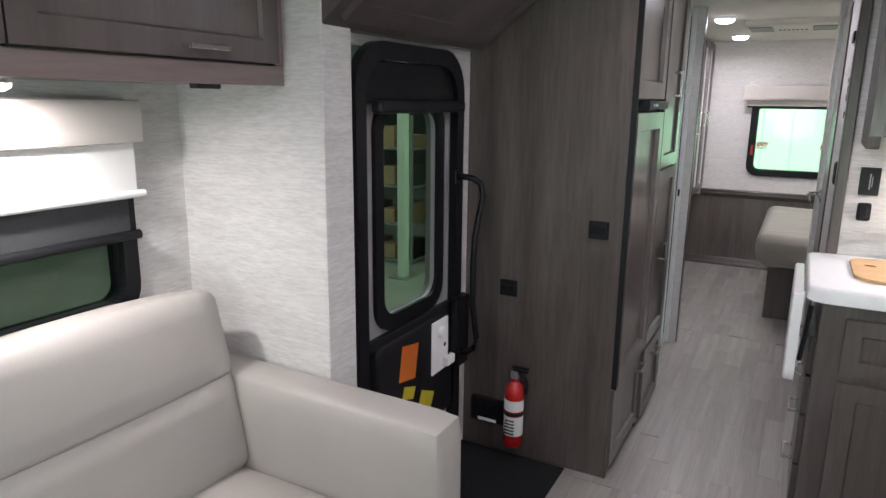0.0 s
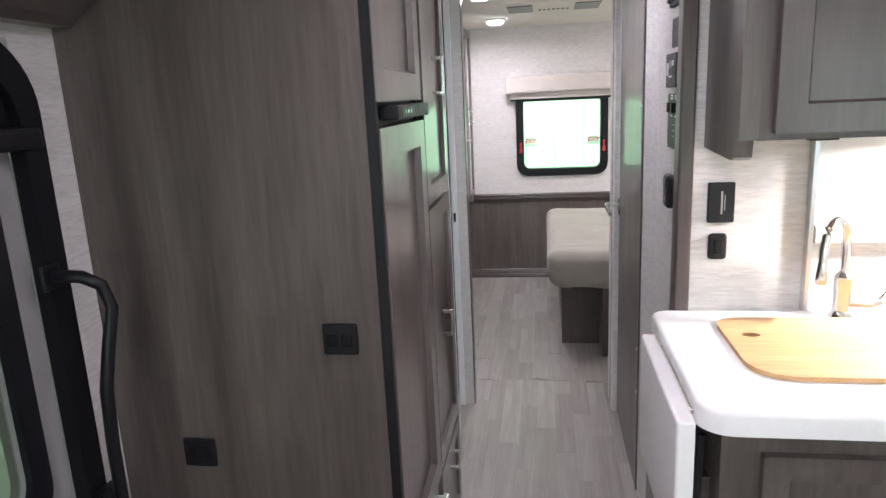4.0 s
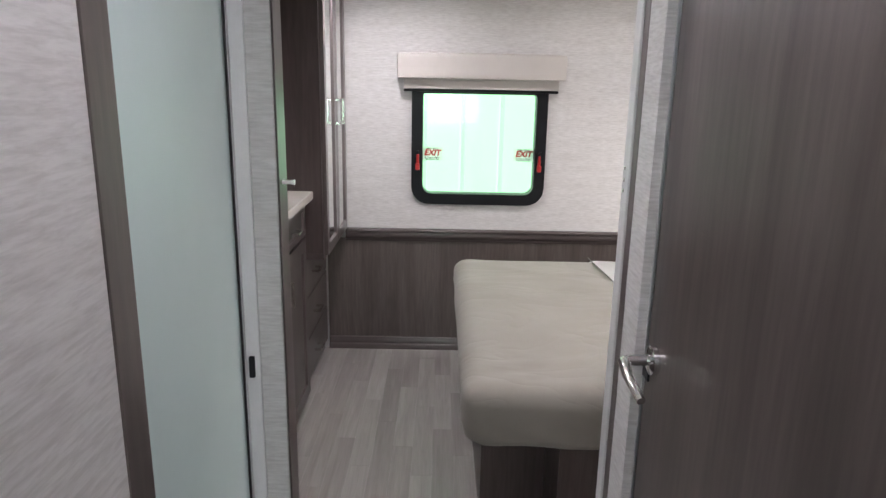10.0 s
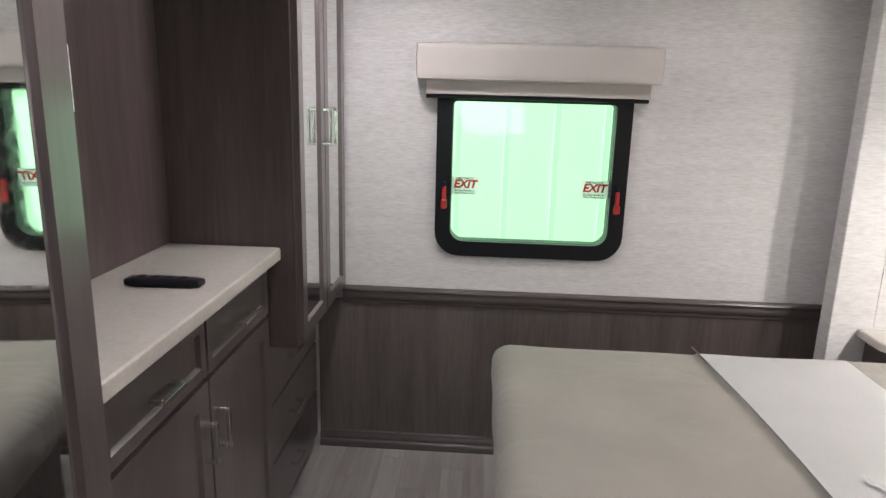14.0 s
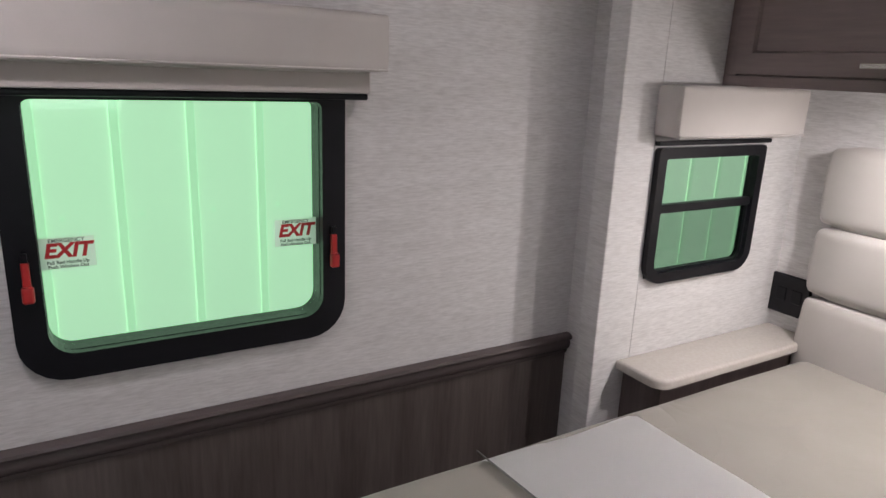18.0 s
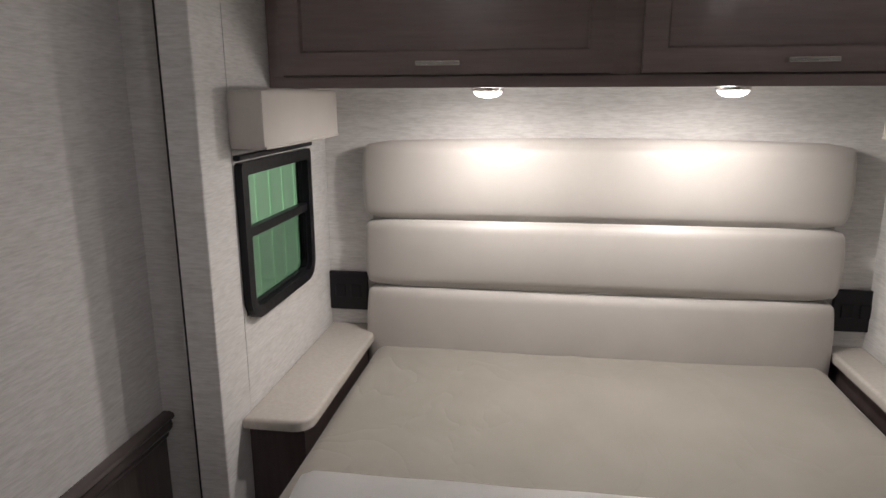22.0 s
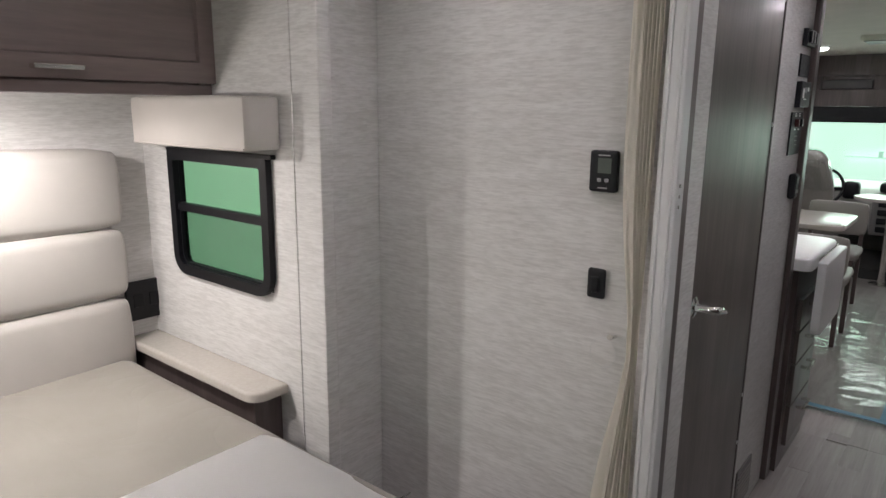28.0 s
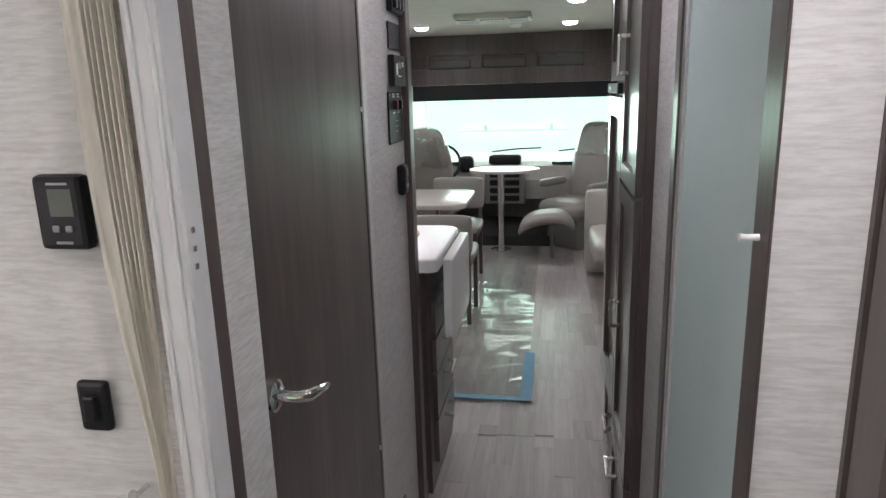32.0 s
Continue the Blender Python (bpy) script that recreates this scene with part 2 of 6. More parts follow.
M_HEADBOARD = fabric("pearl_upholstery", (0.43, 0.407, 0.381), 700, 0.42)
M_VALANCE = fabric("oatmeal_fabric", (0.50, 0.47, 0.44), 500, 0.8)
def bedding():
    def build(nt, bsdf):
        v = coords(nt, 1, 1, 1, False)
        big = noise_of(nt, v, 3.0, 4.0)
        nt.links.new(ramp(nt, big, [(0.3, (0.226, 0.208, 0.184)), (0.7, (0.264, 0.243, 0.216))]), bsdf.inputs["Base Color"])
        bsdf.inputs["Roughness"].default_value = 0.88
        bsdf.inputs["Sheen Weight"].default_value = 0.12
        creases = noise_of(nt, coords(nt, 1.0, 1.7, 1.0, False), 1.9, 2.5, 0.45, 1.6)
        rid = nt.nodes.new("ShaderNodeMath")
        rid.operation = "SUBTRACT"
        rid.inputs[1].default_value = 0.5
        ab = nt.nodes.new("ShaderNodeMath")
        ab.operation = "ABSOLUTE"
        nt.links.new(creases, rid.inputs[0])
        nt.links.new(rid.outputs[0], ab.inputs[0])
        sharp = nt.nodes.new("ShaderNodeMath")
        sharp.operation = "POWER"
        sharp.inputs[1].default_value = 0.55
        nt.links.new(ab.outputs[0], sharp.inputs[0])
        b1_ = node(nt, "ShaderNodeBump", Strength=0.22, Distance=0.025)
        nt.links.new(sharp.outputs[0], b1_.inputs["Height"])
        b2_ = node(nt, "ShaderNodeBump", Strength=0.10, Distance=0.001)
        nt.links.new(noise_of(nt, v, 500.0, 2.0), b2_.inputs["Height"])
        nt.links.new(b1_.outputs["Normal"], b2_.inputs["Normal"])
        nt.links.new(b2_.outputs["Normal"], bsdf.inputs["Normal"])
    return material("taupe_bedding", build)


M_BEDDING = bedding()
M_CLOTH = fabric("white_woven_cloth", (0.74, 0.73, 0.725), 380, 0.95, 0.04)
M_CURTAIN = fabric("cream_curtain", (0.90, 0.86, 0.78), 500, 0.9)
M_BLIND = fabric("white_roller_blind", (0.80, 0.80, 0.78), 500, 0.8)
M_MAT = plain("black_step_mat", (0.003, 0.003, 0.004), 0.9, vary=0.3, scale=60, bumpy=0.4)
M_RED = plain("red_enamel", (0.52, 0.016, 0.016), 0.22, vary=0.05, coat=0.4)
M_REDPLASTIC = plain("red_plastic", (0.40, 0.02, 0.02), 0.4)
M_PAPER = plain("white_label", (0.80, 0.80, 0.79), 0.6, vary=0.03)
M_INK = plain("dark_print", (0.03, 0.03, 0.035), 0.6)
M_REDINK = plain("red_print", (0.50, 0.012, 0.02), 0.6)
M_ORANGE = plain("orange_note", (0.85, 0.25, 0.04), 0.7)
M_YELLOW = plain("yellow_note", (0.75, 0.66, 0.06), 0.7)
M_TAPE = plain("blue_masking_tape", (0.10, 0.24, 0.34), 0.6)
M_BOARD = wood("light_maple_board", (0.46, 0.27, 0.12), (0.58, 0.36, 0.17), (0.66, 0.44, 0.23), "x", 0.45)
M_DASH = plain("grey_dash_plastic", (0.16, 0.155, 0.15), 0.5)
M_TRAY = plain("dim_tray_plastic", (0.085, 0.083, 0.082), 0.55)
M_DASHL = plain("pale_dash_plastic", (0.40, 0.39, 0.36), 0.5)
M_CARPET = plain("dark_carpet", (0.03, 0.032, 0.03), 0.95, vary=0.3, scale=90, bumpy=0.5)
M_MIRROR = plain("mirror_silver", (0.86, 0.88, 0.87), 0.01, 1.0, 0.0, 10, 0.0)
M_PANE = glass_of("tinted_green_pane", (0.90, 1.0, 0.92))
M_PANE_D = glass_of("dark_tinted_pane", (0.75, 0.79, 0.75))
M_PANE_S = glass_of("screened_lower_pane", (0.79, 0.81, 0.80))
M_PANE_E = glass_of("grey_tinted_door_pane", (0.62, 0.66, 0.60))
M_CLEAR = glass_of("windscreen_pane", (0.88, 0.97, 0.92))
M_LENS = glow("lit_lamp_lens", (1.0, 0.97, 0.96), 14.0)
# Rear wall emits its own light in place of hall lamps shining on it.
M_OUT = glow("self_lit_green_steel_wall", (0.75, 1.0, 0.775), 0.78, 0.97)
# Front wall's brightness is emission from the wall itself, replacing hall lighting.
M_OUTFRONT = glow("self_lit_front_wall", (0.86, 1.0, 0.94), 1.35, 0.95, 0.6)
# Side wall glows too; its emission stands for the lit hall.
M_OUTGREEN = glow("self_lit_green_hall_wall", (0.60, 1.0, 0.70), 0.72, 0.95)
M_PALEPOST = plain("pale_painted_steel", (0.55, 0.66, 0.56), 0.5)
M_DULLRED = plain("dull_red_rocker", (0.045, 0.010, 0.010), 0.5)
M_CONCRETE = plain("hall_concrete", (0.32, 0.34, 0.31), 0.45, vary=0.12, scale=2)
M_HALLDARK = plain("hall_dark_cladding", (0.06, 0.075, 0.07), 0.7, vary=0.2, scale=1)
M_CARD = plain("brown_cardboard", (0.34, 0.24, 0.14), 0.8, vary=0.15)
M_STEEL = plain("galvanised_rail", (0.35, 0.37, 0.36), 0.45, 0.6)
M_CYAN = glow("cyan_sign_light", (0.1, 0.85, 0.95), 3.0)
M_GREENLED = glow("green_indicator", (0.3, 0.9, 0.5), 0.9)


def frosted():
    def build(nt, bsdf):
        v = coords(nt, 1, 1, 1)
        c = ramp(nt, noise_of(nt, v, 3.0), [(0.3, (0.54, 0.66, 0.65)), (0.7, (0.58, 0.70, 0.69))])
        nt.links.new(c, bsdf.inputs["Base Color"])
        bsdf.inputs["Roughness"].default_value = 0.5
        bump(nt, bsdf, noise_of(nt, v, 700.0, 2.0), 0.15, 0.0005)
    return material("frosted_glass", build)


M_FROST = frosted()


def sticker():
    m = bpy.data.materials.new("translucent_white_sticker")
    m.use_nodes = True
    nt = m.node_tree
    nt.nodes.remove(nt.nodes["Principled BSDF"])
    di = node(nt, "ShaderNodeBsdfDiffuse")
    di.inputs[0].default_value = (0.85, 0.85, 0.84, 1)
    tl = node(nt, "ShaderNodeBsdfTranslucent")
    tl.inputs[0].default_value = (0.90, 0.88, 0.90, 1)
    mx = nt.nodes.new("ShaderNodeMixShader")
    mx.inputs[0].default_value = 0.5
    nt.links.new(di.outputs[0], mx.inputs[1])
    nt.links.new(tl.outputs[0], mx.inputs[2])
    nt.links.new(mx.outputs[0], nt.nodes["Material Output"].inputs[0])
    return m


M_STICKER = sticker()


def plank_material():
    def build(nt, bsdf):
        oi = nt.nodes.new("ShaderNodeObjectInfo")
        v = coords(nt, 26, 1.6, 1)
        g = noise_of(nt, v, 1.0, 5.0, 0.62, 0.5)
        v2 = coords(nt, 150, 6, 1)
        f = noise_of(nt, v2, 1.0, 3.0)
        tone = ramp(nt, oi.outputs["Random"], [(0.0, (0.268, 0.247, 0.232)), (0.5, (0.306, 0.285, 0.269)), (1.0, (0.352, 0.330, 0.314))])
        a = ramp(nt, g, [(0.25, (0.80, 0.79, 0.78)), (0.75, (1.12, 1.12, 1.12))])
        b = ramp(nt, f, [(0.3, (0.90, 0.90, 0.90)), (0.7, (1.05, 1.05, 1.05))])
        c = mix(nt, 1.0, mix(nt, 1.0, tone, a, "MULTIPLY"), b, "MULTIPLY")
        nt.links.new(c, bsdf.inputs["Base Color"])
        nt.links.new(ramp(nt, noise_of(nt, coords(nt, 5, 5, 5), 1.0), [(0.3, (0.33, 0.33, 0.33)), (0.7, (0.45, 0.45, 0.45))]), bsdf.inputs["Roughness"])
        bump(nt, bsdf, f, 0.1, 0.0006)
    return material("vinyl_plank", build)


M_PLANK = plank_material()


def film_material(name, share, relief, rough):
    m = bpy.data.materials.new(name)
    m.use_nodes = True
    nt = m.node_tree
    nt.nodes.remove(nt.nodes["Principled BSDF"])
    out = nt.nodes["Material Output"]
    tr = node(nt, "ShaderNodeBsdfTransparent")
    tr.inputs[0].default_value = (0.94, 0.96, 0.95, 1)
    gl = node(nt, "ShaderNodeBsdfGlossy", Roughness=rough)
    v = coords(nt, 1, 1, 1)
    bp = node(nt, "ShaderNodeBump", Strength=relief, Distance=0.012)
    nt.links.new(noise_of(nt, v, 6.0, 3.0, 0.5, 0.8), bp.inputs["Height"])
    nt.links.new(bp.outputs[0], gl.inputs["Normal"])
    mx = nt.nodes.new("ShaderNodeMixShader")
    mx.inputs[0].default_value = share
    nt.links.new(tr.outputs[0], mx.inputs[1])
    nt.links.new(gl.outputs[0], mx.inputs[2])
    nt.links.new(mx.outputs[0], out.inputs[0])
    return m


M_FILM = film_material("clear_plastic_cover", 0.26, 0.6, 0.05)
M_SHEET = film_material("clear_plastic_sheet", 0.15, 0.22, 0.10)


# ---- builders ----
def thing(name, x, y, z, label, category, group="", kind=""):
    ob = new(name)
    ob.location = (x, y, z)
    ob.empty_display_size = 0.05
    return tagged(ob, label, category, group, kind)


def root_of(ob):
    while ob.parent:
        ob = ob.parent
    return ob


def link_mesh(name, bm, mat_, origin, smooth):
    me = bpy.data.meshes.new(name)
    if origin is not None:
        bm.transform(Matrix.Translation(-Vector(origin)))
    bmesh.ops.recalc_face_normals(bm, faces=bm.faces)
    for f in bm.faces:
        f.smooth = smooth
    bm.to_mesh(me)
    bm.free()
    me.materials.append(mat_)
    if smooth:
        me.set_sharp_from_angle(angle=radians(38))
    return new(name, me)


def part(name, bm, mat_, parent, label="", smooth=False):
    """One mesh, given in world coordinates, under a thing or a part."""
    ob = link_mesh(name, bm, mat_, root_of(parent).location, smooth)
    ob.parent = parent
    return tagged(ob, label)


def solid(name, bm, mat_, base, label, category, group="", kind="", smooth=False):
    """A thing or a piece of the setting that is one mesh, with its origin at base."""
    ob = link_mesh(name, bm, mat_, base, smooth)
    ob.location = base
    return tagged(ob, label, category, group, kind)


def add_box(bm, x0, x1, y0, y1, z0, z1, bevel=0.0, seg=2):
    m = Matrix.Translation(((x0 + x1) / 2, (y0 + y1) / 2, (z0 + z1) / 2)) @ Matrix.Diagonal((abs(x1 - x0), abs(y1 - y0), abs(z1 - z0), 1))
    r = bmesh.ops.create_cube(bm, size=1, matrix=m)
    if bevel > 0:
        edges = list({e for v in r["verts"] for e in v.link_edges})
        bmesh.ops.bevel(bm, geom=edges, offset=bevel, segments=seg, profile=0.5, affect="EDGES")
    return bm


def box(*a, **k):
    return add_box(bmesh.new(), *a, **k)


def boxes(*rows, bevel=0.0):
    bm = bmesh.new()
    for r in rows:
        add_box(bm, *r, bevel=bevel)
    return bm


def rr(u0, u1, v0, v1, r, n=6):
    """Outline of a rectangle with round corners; r: one radius, or four from the low left anticlockwise."""
    rs = (r,) * 4 if not isinstance(r, (tuple, list)) else r
    pts = []
    for (cu, cv, a0), q in zip(((u0, v0, 180), (u1, v0, 270), (u1, v1, 0), (u0, v1, 90)), rs):
        ou = cu + (q if cu == u0 else -q)
        ov = cv + (q if cv == v0 else -q)
        for k in range(n + 1):
            a = radians(a0 + 90 * k / n)
            pts.append((ou + q * math.cos(a), ov + q * math.sin(a)))
    return pts


def MAP(axis):
    """Maps along, up and across to the world for walls that face x or y, or for level slabs."""
    return {"y": lambda u, v, w: (u, w, v), "x": lambda u, v, w: (w, u, v), "z": lambda u, v, w: (u, v, w)}[axis]


def ring(bm, outer, inner, w0, w1, f):
    rows = [[bm.verts.new(f(u, v, w)) for u, v in loop] for loop, w in ((outer, w0), (outer, w1), (inner, w1), (inner, w0))]
    n = len(outer)
    for a, b in ((0, 1), (1, 2), (2, 3), (3, 0)):
        for k in range(n):
            bm.faces.new((rows[a][k], rows[a][(k + 1) % n], rows[b][(k + 1) % n], rows[b][k]))
    return bm


def slab(bm, loop, w0, w1, f, ease=0.0):
    """A plate of the given outline; ease rounds the rim of its w1 face."""
    cu = sum(p[0] for p in loop) / len(loop)
    cv = sum(p[1] for p in loop) / len(loop)
    levels = [(loop, w0), (loop, w1)]
    if ease > 0:
        su = max(p[0] for p in loop) - min(p[0] for p in loop)
        sv = max(p[1] for p in loop) - min(p[1] for p in loop)
        s = 1 if w1 > w0 else -1
        levels = [(loop, w0)]
        for k in range(4):
            a = radians(90 * k / 3)
            d = ease * (1 - math.cos(a))
            levels.append(([(cu + (u - cu) * (1 - 2 * d / su), cv + (v - cv) * (1 - 2 * d / sv)) for u, v in loop], w1 - s * ease + s * ease * math.sin(a)))
    rows = [[bm.verts.new(f(u, v, w)) for u, v in lp] for lp, w in levels]
    n = len(loop)
    for a, b in zip(rows, rows[1:]):
        for k in range(n):
            bm.faces.new((a[k], a[(k + 1) % n], b[(k + 1) % n], b[k]))
    bm.faces.new(rows[0])
    bm.faces.new(rows[-1])
    return bm


def add_tube(bm, pts, radius, sides=10, closed_ends=True):
    """A round bar along points."""
    pts = [Vector(p) for p in pts]
    rows = []
    up = Vector((0.13, 0.07, 1)).normalized()
    for k, p in enumerate(pts):
        d = (pts[min(k + 1, len(pts) - 1)] - pts[max(k - 1, 0)]).normalized()
        if abs(d.dot(up)) > 0.93:
            s = d.cross(Vector((1, 0, 0))).normalized()
        else:
            s = d.cross(up).normalized()
        t = d.cross(s).normalized()
        r = radius[k] if isinstance(radius, (list, tuple)) else radius
        rows.append([bm.verts.new(p + s * r * math.cos(2 * math.pi * j / sides) + t * r * math.sin(2 * math.pi * j / sides)) for j in range(sides)])
    for a, b in zip(rows, rows[1:]):
        for j in range(sides):
            bm.faces.new((a[j], a[(j + 1) % sides], b[(j + 1) % sides], b[j]))
    if closed_ends:
        bm.faces.new(rows[0])
        bm.faces.new(rows[-1])
    return bm


def tube(pts, radius, sides=10):
    return add_tube(bmesh.new(), pts, radius, sides)


def add_lathe(bm, cx, cy, profile, sides=24, axis="z", base=0.0):
    """A turned shape: profile of (radius, height)."""
    rows = []
    for r, h in profile:
        row = []
        for j in range(sides):
            a = 2 * math.pi * j / sides
            p = (cx + r * math.cos(a), cy + r * math.sin(a), base + h)
            row.append(bm.verts.new(p))
        rows.append(row)
    for a, b in zip(rows, rows[1:]):
        for j in range(sides):
            bm.faces.new((a[j], a[(j + 1) % sides], b[(j + 1) % sides], b[j]))
    bm.faces.new(rows[0])
    bm.faces.new(rows[-1])
    return bm


def lathe(*a, **k):
    return add_lathe(bmesh.new(), *a, **k)


def cushion(x0, x1, y0, y1, z0, z1, r, puff=0.0, n=8):
    """A padded block: rounded all round, its broad faces slightly puffed."""
    bm = bmesh.new()
    add_box(bm, x0, x1, y0, y1, z0, z1)
    bmesh.ops.subdivide_edges(bm, edges=list(bm.edges), cuts=n, use_grid_fill=True)
    c = Vector(((x0 + x1) / 2, (y0 + y1) / 2, (z0 + z1) / 2))
    h = Vector(((x1 - x0) / 2, (y1 - y0) / 2, (z1 - z0) / 2))
    for v in bm.verts:
        q = v.co - c
        inner = Vector([max(-(h[i] - r), min(h[i] - r, q[i])) for i in range(3)])
        d = q - inner
        e = inner + d.normalized() * r if d.length > 1e-9 else q
        if puff:
            for i in range(3):
                j, k = (i + 1) % 3, (i + 2) % 3
                if abs(abs(q[i]) - h[i]) < 1e-6:
                    e[i] += math.copysign(puff, q[i]) * max(0, 1 - (q[j] / h[j]) ** 2) * max(0, 1 - (q[k] / h[k]) ** 2)
        v.co = c + e
    return bm


def pull(parent, axis, u, v, w, length, vertical, out, name="handle"):
    """A square bar pull on a front that faces along axis; out: +1 or -1, the way it stands off."""
    f = MAP(axis)
    t, d = 0.0125, 0.027 * out
    bm = bmesh.new()
    def bit(u0, u1, v0, v1, w0, w1):
        a, b = f(u0, v0, w0), f(u1, v1, w1)
        add_box(bm, min(a[0], b[0]), max(a[0], b[0]), min(a[1], b[1]), max(a[1], b[1]), min(a[2], b[2]), max(a[2], b[2]), bevel=0.0018)
    h = length / 2
    if vertical:
        bit(u - t / 2, u + t / 2, v - h, v + h, w + d, w + d + t * 0.8 * out)
        bit(u - t / 2, u + t / 2, v - h, v - h + t, w, w + d + 0.001 * out)
        bit(u - t / 2, u + t / 2, v + h - t, v + h, w, w + d + 0.001 * out)
    else:
        bit(u - h, u + h, v - t / 2, v + t / 2, w + d, w + d + t * 0.8 * out)
        bit(u - h, u - h + t, v - t / 2, v + t / 2, w, w + d + 0.001 * out)
        bit(u + h - t, u + h, v - t / 2, v + t / 2, w, w + d + 0.001 * out)
    return part(name, bm, M_CHROME, parent, "brushed nickel bar handle")


def shaker(parent, axis, u0, u1, v0, v1, w, out, mat_, rail=0.055, thick=0.02, name="door", panel_mat=None):
    """A framed door or drawer front with a sunk panel; w: the cabinet face it lies on."""
    f = MAP(axis)
    bm = bmesh.new()
    o = rr(u0, u1, v0, v1, 0.003, 2)
    i = rr(u0 + rail, u1 - rail, v0 + rail, v1 - rail, 0.002, 2)
    ring(bm, o, i, w, w + thick * out, f)
    i2 = rr(u0 + rail + 0.006, u1 - rail - 0.006, v0 + rail + 0.006, v1 - rail - 0.006, 0.002, 2)
    rows = [[bm.verts.new(f(a, b, q)) for a, b in lp] for lp, q in ((i, w + thick * out * 0.98), (i2, w + thick * out * 0.45))]
    n = len(i)
    for k in range(n):
        bm.faces.new((rows[0][k], rows[0][(k + 1) % n], rows[1][(k + 1) % n], rows[1][k]))
    bm.faces.new(rows[1])
    if panel_mat is not None:
        door = part(name, bm, mat_, parent)
        pm = bmesh.new()
        slab(pm, i2, w + thick * out * 0.47, w + thick * out * 0.6, f)
        part("mirror", pm, panel_mat, door, "narrow mirror panel")
        return door
    return part(name, bm, mat_, parent)


def flat_front(parent, axis, u0, u1, v0, v1, w, out, mat_, thick=0.02, name="drawer_front"):
    bm = bmesh.new()
    slab(bm, rr(u0, u1, v0, v1, 0.003, 2), w, w + thick * out, MAP(axis), 0.003)
    return part(name, bm, mat_, parent)


def letters(name, text, size, matrix, mat_, parent, bold=0.0, slant=0.0):
    """Lettering from the built-in font, as a mesh."""
    cu = bpy.data.curves.new(name, "FONT")
    cu.offset, cu.shear = bold, slant
    cu.body, cu.size, cu.align_x, cu.align_y, cu.extrude = text, size, "CENTER", "CENTER", 0.0003
    tmp = bpy.data.objects.new(name, cu)
    scene.collection.objects.link(tmp)
    me = bpy.data.meshes.new_from_object(tmp)
    bpy.data.objects.remove(tmp)
    me.transform(matrix)
    me.transform(Matrix.Translation(-root_of(parent).location))
    me.materials.append(mat_)
    ob = new(name, me)
    ob.parent = parent
    return ob


def setting(name, bm, mat_, label="", category="wall", smooth=False):
    return solid(name, bm, mat_, (0, 0, 0), label, category, "", "structure", smooth)


def moulding(profile, x0, x1):
    """A run of trim along x; profile of (depth from the wall, height)."""
    bm = bmesh.new()
    slab(bm, [(-d, z) for d, z in profile], x0, x1, lambda u, v, w: (w, u, v))
    return bm


# ---- structure ----
# rear wall with a window opening
WIN = (0.715, 1.405, 0.935, 1.55)
def pierced(axis, u0, u1, hole, w0, w1):
    """A wall plate up to the ceiling with one rectangular opening."""
    return ring(bmesh.new(), rr(u0, u1, 0.0, CEIL, 0.0004, 1), rr(*hole, 0.0004, 1), w0, w1, MAP(axis))


setting("wall_rear", pierced("y", -0.2, 2.45, WIN, 0.0, 0.06), M_WALL, "pale grey linen-textured wall with a window")
setting("wainscot", box(0.19, 2.27, -0.006, 0.0, 0.07, 0.69), M_PANEL, "dark grey-brown wood panelling below the chair rail", "panelling")
RAIL = [(0.0065, 0.676), (0.012, 0.676), (0.015, 0.682), (0.015, 0.690), (0.020, 0.694), (0.027, 0.704), (0.029, 0.716), (0.026, 0.726), (0.026, 0.730), (0.034, 0.733), (0.037, 0.740), (0.034, 0.748), (0.024, 0.752), (0.0065, 0.752)]
setting("trim_chair_rail", moulding(RAIL, 0.30, 2.27), M_TRIMWOOD, "dark stained moulded chair rail", "trim", True)
SKIRT = [(0.0065, 0.0), (0.022, 0.0), (0.022, 0.024), (0.019, 0.032), (0.015, 0.036), (0.015, 0.055), (0.012, 0.060), (0.012, 0.068), (0.009, 0.076), (0.0065, 0.078)]
setting("baseboard", moulding(SKIRT, 0.19, 2.27), M_TRIMWOOD, "dark stained stepped skirting board", "trim", True)

# kerb-side wall (x = -0.12): entry door opening, sofa bay in front of it
DOOR = (-5.22, -4.50, 1.738)
setting("wall_kerbside", boxes((-0.18, -0.12, DOOR[1], 0.0, 0, CEIL), (-0.18, -0.12, DOOR[0], DOOR[1], DOOR[2], CEIL), (-0.18, -0.12, -5.29, DOOR[0], 0, CEIL)), M_WALL, "pale linen-textured side wall with the entry door opening")
BAY = -0.66
BW = (-6.75, -5.63, 0.90, 1.42)
setting("wall_bay_end", boxes((BAY, -0.0675, -5.41, -5.2745, 0, CEIL)), M_WALL, "pale linen-textured end wall of the sofa bay")
setting("trim_bay", boxes((-0.078, -0.0655, -5.4125, -5.400, 0, CEIL), bevel=0.003), M_WALL, "pale covered corner trim of the sofa bay", "trim")
setting("wall_bay", pierced("x", -7.6, -5.2745, BW, BAY - 0.06, BAY), M_WALL, "pale linen-textured wall behind the sofa with a window")
setting("wall_bay_front", box(BAY, -0.12, -7.68, -7.6, 0, CEIL), M_WALL, "pale linen-textured front end of the sofa bay")
setting("wall_kerb_front", box(-0.18, -0.12, -9.7, -7.68, 0, CEIL), M_WALL, "pale side wall beside the passenger seat")

